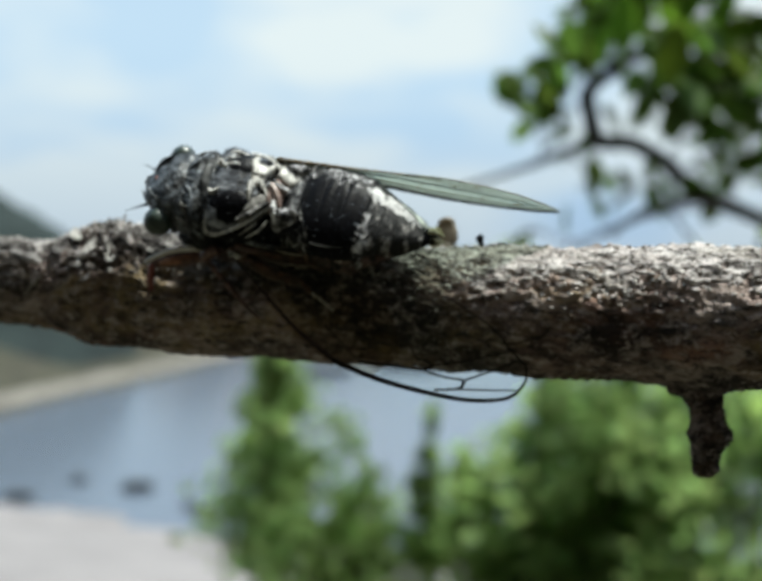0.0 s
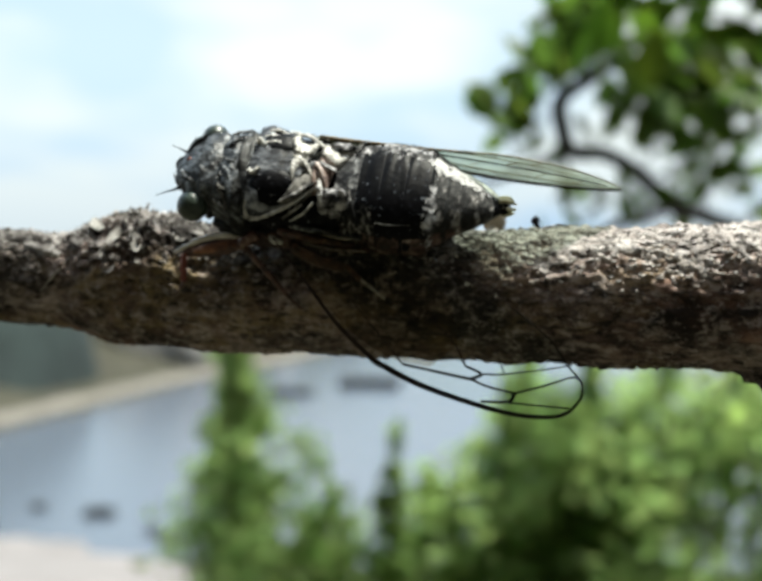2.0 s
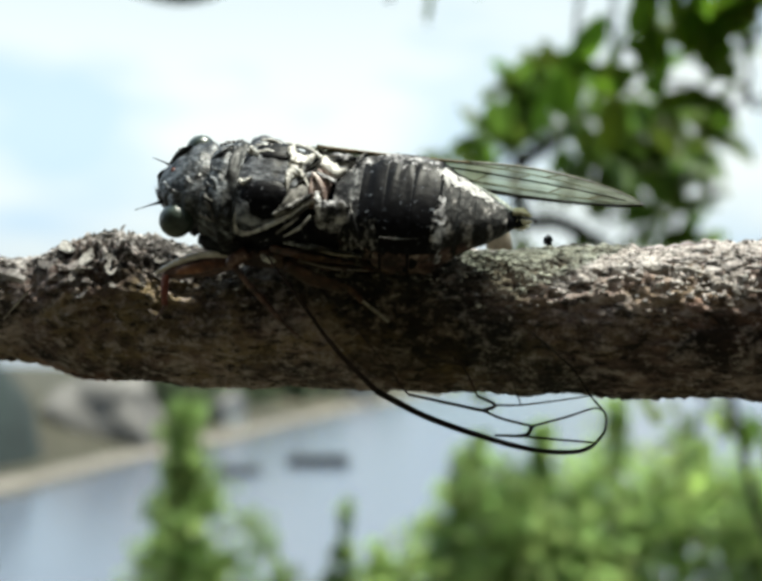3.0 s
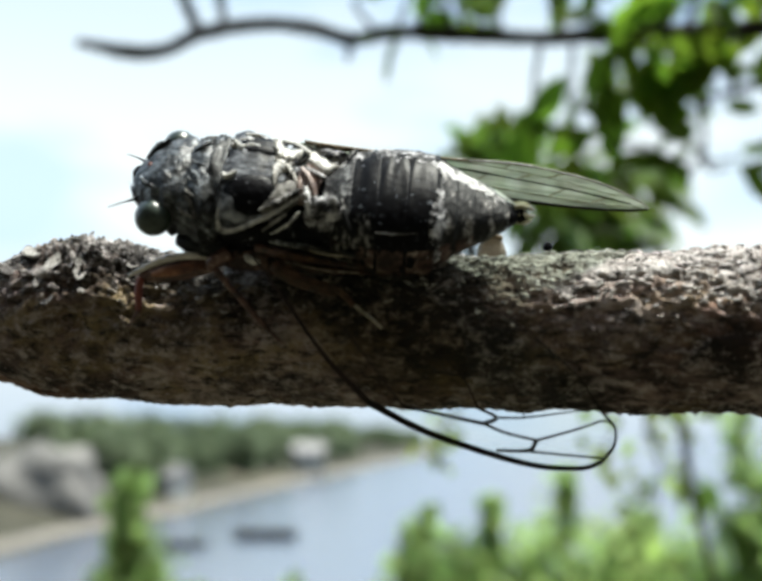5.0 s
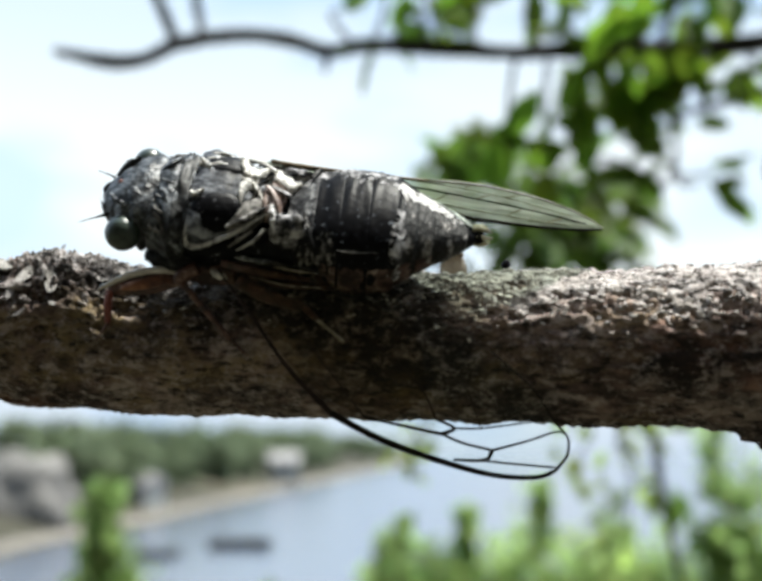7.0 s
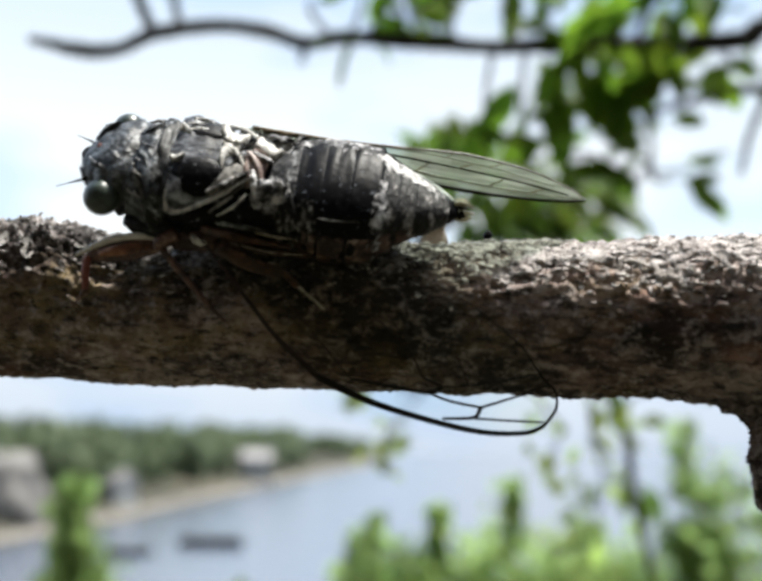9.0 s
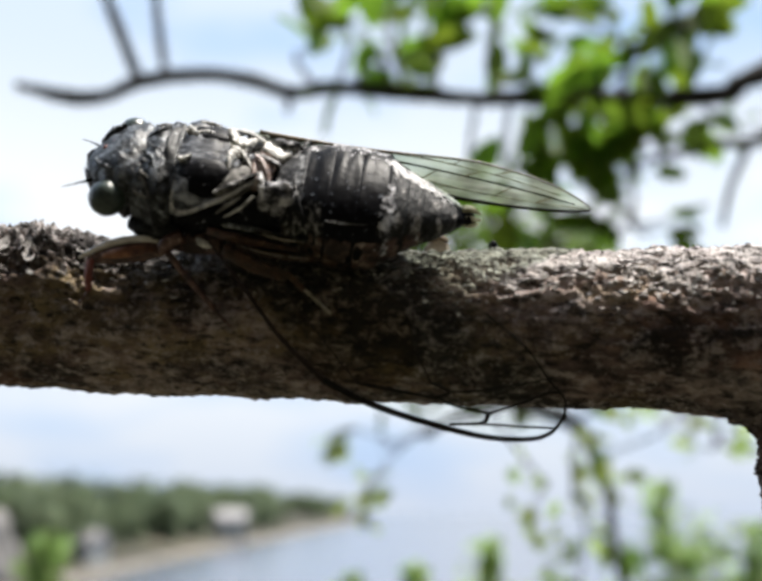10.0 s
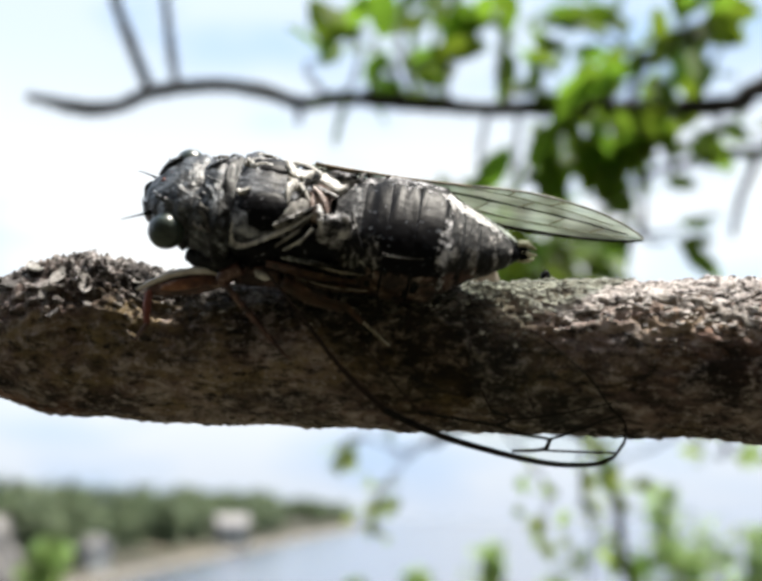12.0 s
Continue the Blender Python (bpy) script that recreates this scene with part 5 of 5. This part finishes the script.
    down("down_stripe", (-9.6, -18.9), lambda x: 115 - 1.2 * (x + 14), lambda x: 8 + 1.6 * max(0, -9 - x), 9, "broad white waxy stripe running down to the tail", PUBESC, 0.7, 0.07)
    # the sky's sheen on the upper abdomen, laid on as a pale mottled layer
    down("down_sheen_band", (0.8, -10.4), lambda x: 127, lambda x: 12, 2, "whitish sky sheen painted along the top of the back", TYMBAL, 1.3, 0.05)
    down("down_sheen_band", (0.8, -4.4), lambda x: 16, lambda x: 24, 3, "pale down on the flank", RING, 1.1)
    down("down_sheen_band", (-9.8, -11.6), lambda x: 32, lambda x: 52, 5, "thin white down between the rings", TYMBAL, 0.9)
    ridge([(-4.4, 6.4, 2.1, 0.04), (-6.4, 6.45, 2.1, 0.1), (-8.8, 6.0, 2.0, 0.04)], DUSTED, "flank_crease", abdomen)
    part("down_patch", ball(Vector((-1.4, 5.7, -1.6)) * MM, [1.3 * MM, 0.75 * MM, 2.3 * MM], 18, 0.3, 2.2), RING, abdomen, "pale downy patch")
    part("tail_tip", ball(Vector((-19.3, 0.2, -0.2)) * MM, [0.9 * MM, 0.8 * MM, 0.9 * MM], 14, 0.25, 2), SHELL, abdomen)
    for dy, dz, k in ((-0.9, 0.5, 1.0), (-0.3, 0.7, 1.3), (0.5, 0.2, 1.4), (0.8, -0.5, 1.2)):
        part("tail_spine", rod([(-18.6, dy * 0.8, dz * 0.9, 0.3), (-19.6, dy, dz, 0.32), (-19.4 - k, dy * 0.7, dz * 0.6, 0.12)], 8, 5, 0.3), TAIL_PALE, abdomen, "pale yellowish tail tip")
    return tagged(root, "black and silvery cicada clinging to the branch, one clear wing spread", "cicada"), abdomen


cicada, abdomen_part = build_cicada()


def leg(points, mats, label=""):
    """Legs rest on the bark: a list of joints in world mm with radii, split at the knees into parts."""
    for name, pts, mat in zip(("femur", "tibia", "tarsus"), points, mats):
        local = [(*to_body(*p[:3]), p[3]) for p in pts]
        part(name, rod(local, 10, 5, 0.08), mat, cicada, label)


# the near front leg: a swollen thigh with a tan inner face and a cream upper edge, and a red shin
def blade(name, path, high, deep, mat, label=""):
    """A swollen limb joint: an oval section, high and deep mm in the middle, along a line of world places."""
    pts = smooth_path(path, 6)
    loops = []
    for i, p in enumerate(pts):
        swell = 0.16 + 0.84 * math.sin(math.pi * (0.06 + 0.88 * i / (len(pts) - 1))) ** 0.8
        loops.append([to_body(p[0], p[1] + math.cos(g) * deep * swell, p[2] + math.sin(g) * high * swell) * MM for g in (2 * math.pi * k / 18 for k in range(18))])
    return part(name, rings(bmesh.new(), loops), mat, cicada, label)


blade("femur", [(-17.4, -7.7, 5.9), (-19.6, -7.9, 5.7), (-22.4, -7.8, 5.3), (-25.4, -7.4, 4.8)], 1.15, 0.9, LEG, "swollen dark brown thigh of the front leg")
blade("femur_face", [(-18.6, -8.5, 5.7), (-20.4, -8.75, 5.5), (-22.4, -8.65, 5.2), (-24.0, -8.3, 4.95)], 0.62, 0.26, LEG_AMBER, "tan inner face of the front leg")
part("femur_crest", rod([(*to_body(-17.2, -7.9, 6.6), 0.25), (*to_body(-19.8, -8.3, 6.9), 0.42), (*to_body(-22.8, -8.2, 6.5), 0.42), (*to_body(-25.6, -7.7, 5.4), 0.28), (*to_body(-26.6, -7.4, 4.9), 0.15)], 10, 6, 0.25), CREAM, cicada, "cream upper edge of the front leg")
leg([[(-17.0, -8.0, 7.2, 0.8), (-16.6, -8.2, 6.6, 0.8), (-17.4, -7.9, 6.0, 0.5)],
     [(-25.3, -7.6, 4.7, 0.42), (-25.4, -7.9, 3.0, 0.46), (-25.3, -8.0, 1.2, 0.34)],
     [(-25.3, -8.0, 1.2, 0.2), (-26.0, -7.8, 0.2, 0.15), (-26.6, -7.6, -0.6, 0.1)]], (LEG, LEG_RED, LEG))
part("coxa", rod([(*to_body(-17.2, -8.2, 6.9), 0.8), (*to_body(-14.6, -8.7, 6.7), 1.4), (*to_body(-11.4, -9.3, 6.3), 1.2)], 14, 6, 0.3), LEG_BELLY, cicada)
part("rostrum", rod([(*to_body(-21.4, -7.4, 8.9), 0.7), (*to_body(-19.6, -7.9, 8.3), 1.2), (*to_body(-17.2, -8.4, 7.9), 1.35), (*to_body(-14.6, -8.9, 7.8), 1.1)], 14, 6, 0.3), COLLAR, cicada, "dark underside of the head")
leg([[(-15.5, -10.0, 7.0, 0.8), (-17.4, -9.6, 6.0, 0.7), (-17.2, -9.4, 5.4, 0.6)],
     [(-17.2, -9.4, 5.4, 0.42), (-14.8, -9.0, 2.6, 0.36), (-12.0, -8.8, -0.6, 0.3)],
     [(-12.0, -8.8, -0.6, 0.22), (-10.8, -8.5, -1.8, 0.16), (-10.0, -8.2, -2.4, 0.1)]], (LEG, LEG, LEG))
leg([[(-11.0, -11.0, 5.4, 0.8), (-8.0, -11.2, 3.8, 0.8), (-4.5, -10.9, 2.6, 0.5)],
     [(-9.0, -11.2, 3.6, 0.3), (-5.0, -11.2, 3.2, 0.36), (-2.6, -11.1, 1.3, 0.3)],
     [(-2.6, -11.1, 1.3, 0.2), (-1.2, -10.7, 0.2, 0.2), (0.2, -10.3, -1.0, 0.13)]], (LEG, LEG, PALE))
for dx in (-19, -12, -5):
    leg([[(dx, -4.0, 11.0, 0.8), (dx - 1.2, -1.0, 12.4, 0.8), (dx - 1.8, 1.5, 11.4, 0.55)],
         [(dx - 1.8, 1.5, 11.4, 0.45), (dx - 1.4, 4.0, 8.6, 0.4), (dx - 1.0, 6.0, 6.6, 0.32)]], (LEG, LEG))


def build_near_wing():
    """The spread left forewing, its veins on the film; drawn in the plane of x and z."""
    def place(x, z, lift=0.0):
        return to_body(x, near_wing_y(x, z) - lift, z) * MM

    costa = [(-13.0, 6.4), (-9.5, 1.6), (-5.5, -4.0), (-1.2, -8.5), (4.4, -11.4), (11.3, -13.8), (16.2, -15.0), (20.3, -15.2), (22.3, -14.6), (23.6, -12.8)]
    inner = [(-8.0, 9.2), (-4.5, 7.6), (0.0, 5.6), (5.0, 3.6), (10.0, 1.2), (14.5, -1.4), (18.6, -4.4), (21.5, -7.4), (23.2, -10.0), (23.9, -12.4)]
    wing = part("forewing", wing_film(bmesh.new(), costa, inner, place, 44, 16), FILM, cicada, "clear film wing with dark branching veins, spread over the branch")

    lower = [(-12.2, 5.6), (-8.4, 0.2), (-4.2, -4.6), (0.6, -8.0), (5.6, -9.2)]
    upper = [(-6.0, 7.6), (-1.0, 5.0), (4.0, 2.4), (8.0, -1.0), (9.0, -6.6)]
    part("hindwing", wing_film(bmesh.new(), lower, upper, lambda x, z: place(x, z, -0.3), 24, 10), FILM_HIND, cicada, "smoky hind wing under the spread forewing")

    def vein(line, r0, r1, mat=VEIN):
        n = len(line) - 1
        pts = [(*(place(x, z, 0.05) / MM), r0 + (r1 - r0) * i / n) for i, (x, z) in enumerate(line)]
        part("vein", rod(pts, 7, 7), mat, wing)

    vein(costa[:4], 0.1, 0.34, VEIN_DIM)
    vein(costa[3:9], 0.4, 0.22)
    vein([(22.3, -14.6), (23.5, -13.2), (23.8, -12.2), (23.7, -11.0), (22.3, -9.3), (20.0, -6.0), (15.6, -2.2)], 0.18, 0.08)
    vein([(-9.0, 5.5), (-5.0, 0.6), (-1.0, -4.6), (2.3, -8.9)], 0.06, 0.1, VEIN_DIM)
    vein([(2.3, -8.9), (6.8, -9.9), (10.5, -10.7)], 0.16, 0.2)
    vein([(9.9, -9.1), (11.8, -10.1), (10.5, -10.7)], 0.14, 0.24)
    vein([(10.5, -10.7), (12.6, -11.6), (15.8, -12.4)], 0.15, 0.15)
    vein([(15.8, -12.4), (19.6, -11.4), (22.4, -10.5), (23.5, -10.7)], 0.15, 0.09)
    vein([(11.8, -10.1), (14.6, -10.1), (19.6, -9.5), (22.6, -9.0)], 0.13, 0.07)
    vein([(15.8, -12.4), (15.0, -13.4), (11.7, -13.4)], 0.26, 0.14)
    vein([(15.0, -13.5), (17.9, -13.8), (22.4, -14.2)], 0.13, 0.12)
    vein([(9.9, -9.1), (8.0, -5.6), (3.0, -1.0), (-4.0, 5.0)], 0.12, 0.03, VEIN_DIM)
    vein([(8.0, -5.6), (13.0, -5.4), (18.0, -5.2)], 0.03, 0.03, VEIN_DIM)
    vein([(3.0, -1.0), (9.0, -0.6), (13.5, -1.2)], 0.03, 0.03, VEIN_DIM)
    vein([(13.0, -5.4), (14.6, -10.1)], 0.03, 0.08, VEIN_DIM)
    vein(inner[:8], 0.03, 0.03, VEIN_DIM)
    return wing


def build_far_wing():
    """The closed right forewing, seen almost on edge along the far side of the back."""
    base, tip = Vector((5.4, -5.2, 2.6)), Vector((-33.4, -6.4, -2.0))
    span = tip - base
    width = Vector((0.0, 0.34, 0.94))

    def place(s, c, lift=0.0):
        camber = Vector((0, -0.4, 0.2)) * math.sin(math.pi * min(1, max(0, s)))
        return (base + span * s + width * c + camber + Vector((0, 0.9, -0.3)) * lift) * MM

    costa = [(0.0, -0.3), (0.12, -1.8), (0.28, -3.2), (0.46, -4.2), (0.64, -4.4), (0.82, -3.0), (0.94, -1.4), (1.0, 0.0)]
    inner = [(0.03, 0.6), (0.14, 0.8), (0.3, 1.3), (0.48, 2.6), (0.64, 3.9), (0.82, 3.6), (0.94, 2.0), (1.0, 0.4)]
    wing = part("forewing", wing_film(bmesh.new(), costa, inner, place, 34, 10), FILM_FAR, cicada, "clear greenish wing folded along the back")

    def vein(line, r0, r1, mat=VEIN):
        n = len(line) - 1
        part("vein", rod([(*(place(s, c, 0.05) / MM), r0 + (r1 - r0) * i / n) for i, (s, c) in enumerate(line)], 7, 6), mat, wing)

    vein(costa, 0.4, 0.14)
    vein(inner[:4], 0.26, 0.12, VEIN_BROWN)
    vein(inner[3:], 0.17, 0.1, VEIN_GREY)
    vein([(0.06, 0.0), (0.3, -1.4), (0.55, -2.4), (0.8, -1.6), (0.98, 0.0)], 0.2, 0.08, VEIN_GREY)
    vein([(0.06, 0.2), (0.3, 0.2), (0.5, 0.4), (0.75, 0.6), (0.95, 0.4)], 0.15, 0.07)
    vein([(0.08, 0.4), (0.3, 1.2), (0.5, 2.2), (0.72, 2.2), (0.9, 1.4)], 0.13, 0.07, VEIN_GREY)
    for a, b in (((0.5, -2.3), (0.54, 0.4)), ((0.62, 0.5), (0.66, 2.2)), ((0.72, -2.0), (0.76, 0.6)), ((0.7, 2.2), (0.74, 3.6)), ((0.84, -1.4), (0.88, 0.5)), ((0.58, 2.2), (0.6, 3.8))):
        vein([a, b], 0.06, 0.06, VEIN_BROWN)
    return wing


near_wing = build_near_wing()
build_far_wing()

# a small papery husk and a dark bud on the bark behind the tail
husk = new("shed_husk")
husk.matrix_basis = pose(0.0134, 0.0096, 0.0100)
part("shell", ball((0, 0, 0), [1.7 * MM, 1.1 * MM, 2.2 * MM], 28, 0.16, 1.2), HUSK, husk)
part("cap", rod([(-1.2, -0.7, 1.5, 0.35), (0.0, -0.8, 2.0, 0.5), (1.1, -0.7, 1.6, 0.35)], 12, 6, 0.2, 0.7), VEIN_BROWN, husk, "darker cap")
part("foot", rod([(0, -0.2, -1.4, 0.9), (-0.2, -0.8, -2.6, 1.1), (-0.2, -1.8, -4.0, 1.3)], 12, 5, 0.2), HUSK, husk)
tagged(husk, "small pale papery husk with a darker cap stuck to the bark", "husk")
bm = ball(Vector((18.7, -0.4, 9.0)) * MM, [0.55 * MM, 0.5 * MM, 0.6 * MM], 14, 0.3, 2)
tube(bm, [[v * MM for v in p] for p in ((18.7, -0.4, 8.9, 0.3), (18.9, -0.5, 8.2, 0.4), (19.0, -0.5, 7.2, 0.5))], 10)
tagged(finish("bud", bm, SHELL), "tiny dark bud on the bark", "bud")


def motions():
    """The spread wing shifts a little on its hinge."""
    hinge = Vector((-12.0, -13.0, 6.0)) * MM
    rows = []
    for t, deg in ((0, -5.6), (0.5, -2.9), (1, -1.2), (1.5, -0.7), (2, -0.2), (2.5, 0.3), (3, 0.0), (5, 0.0), (6.5, 0.0), (7.2, -0.4), (8.8, -2.3), (9, -2.8), (10, -3.0), (10.5, -3.4), (11, -3.9), (12, -4.1)):
        turn = Matrix.Translation(hinge) @ Matrix.Rotation(radians(deg), 4, "Y") @ Matrix.Translation(-hinge)
        rows.append((t, BODY_INV @ turn @ BODY_M))
    walk(near_wing, rows)
    # the abdomen lifts while it sings
    waist = Vector((-6.0, -8.0, 12.5)) * MM
    rows = []
    for t, deg, drawn in ((0, -4.5, 1.4), (0.15, -2.2, 0.6), (0.3, -0.4, 0), (1.5, -0.8, 0), (2.5, 0.6, 0), (3.2, 0.6, 0), (4.8, 3.4, 0), (5, 2.6, 0), (5.5, 3.2, 0), (6, 2.7, 0), (6.5, 2.5, 0), (7.2, 1.2, 0),
                          (8.8, 0.2, 0), (9.5, -0.9, 0), (10.5, 0.4, 0), (11, -1.4, 0), (11.5, 0.3, 0), (12, -1.4, 0)):
        turn = Matrix.Translation(FW * drawn * MM) @ Matrix.Translation(waist) @ Matrix.Rotation(radians(-deg), 4, "Y") @ Matrix.Translation(-waist)
        rows.append((t, BODY_INV @ turn @ BODY_M))
    walk(abdomen_part, rows)


motions()
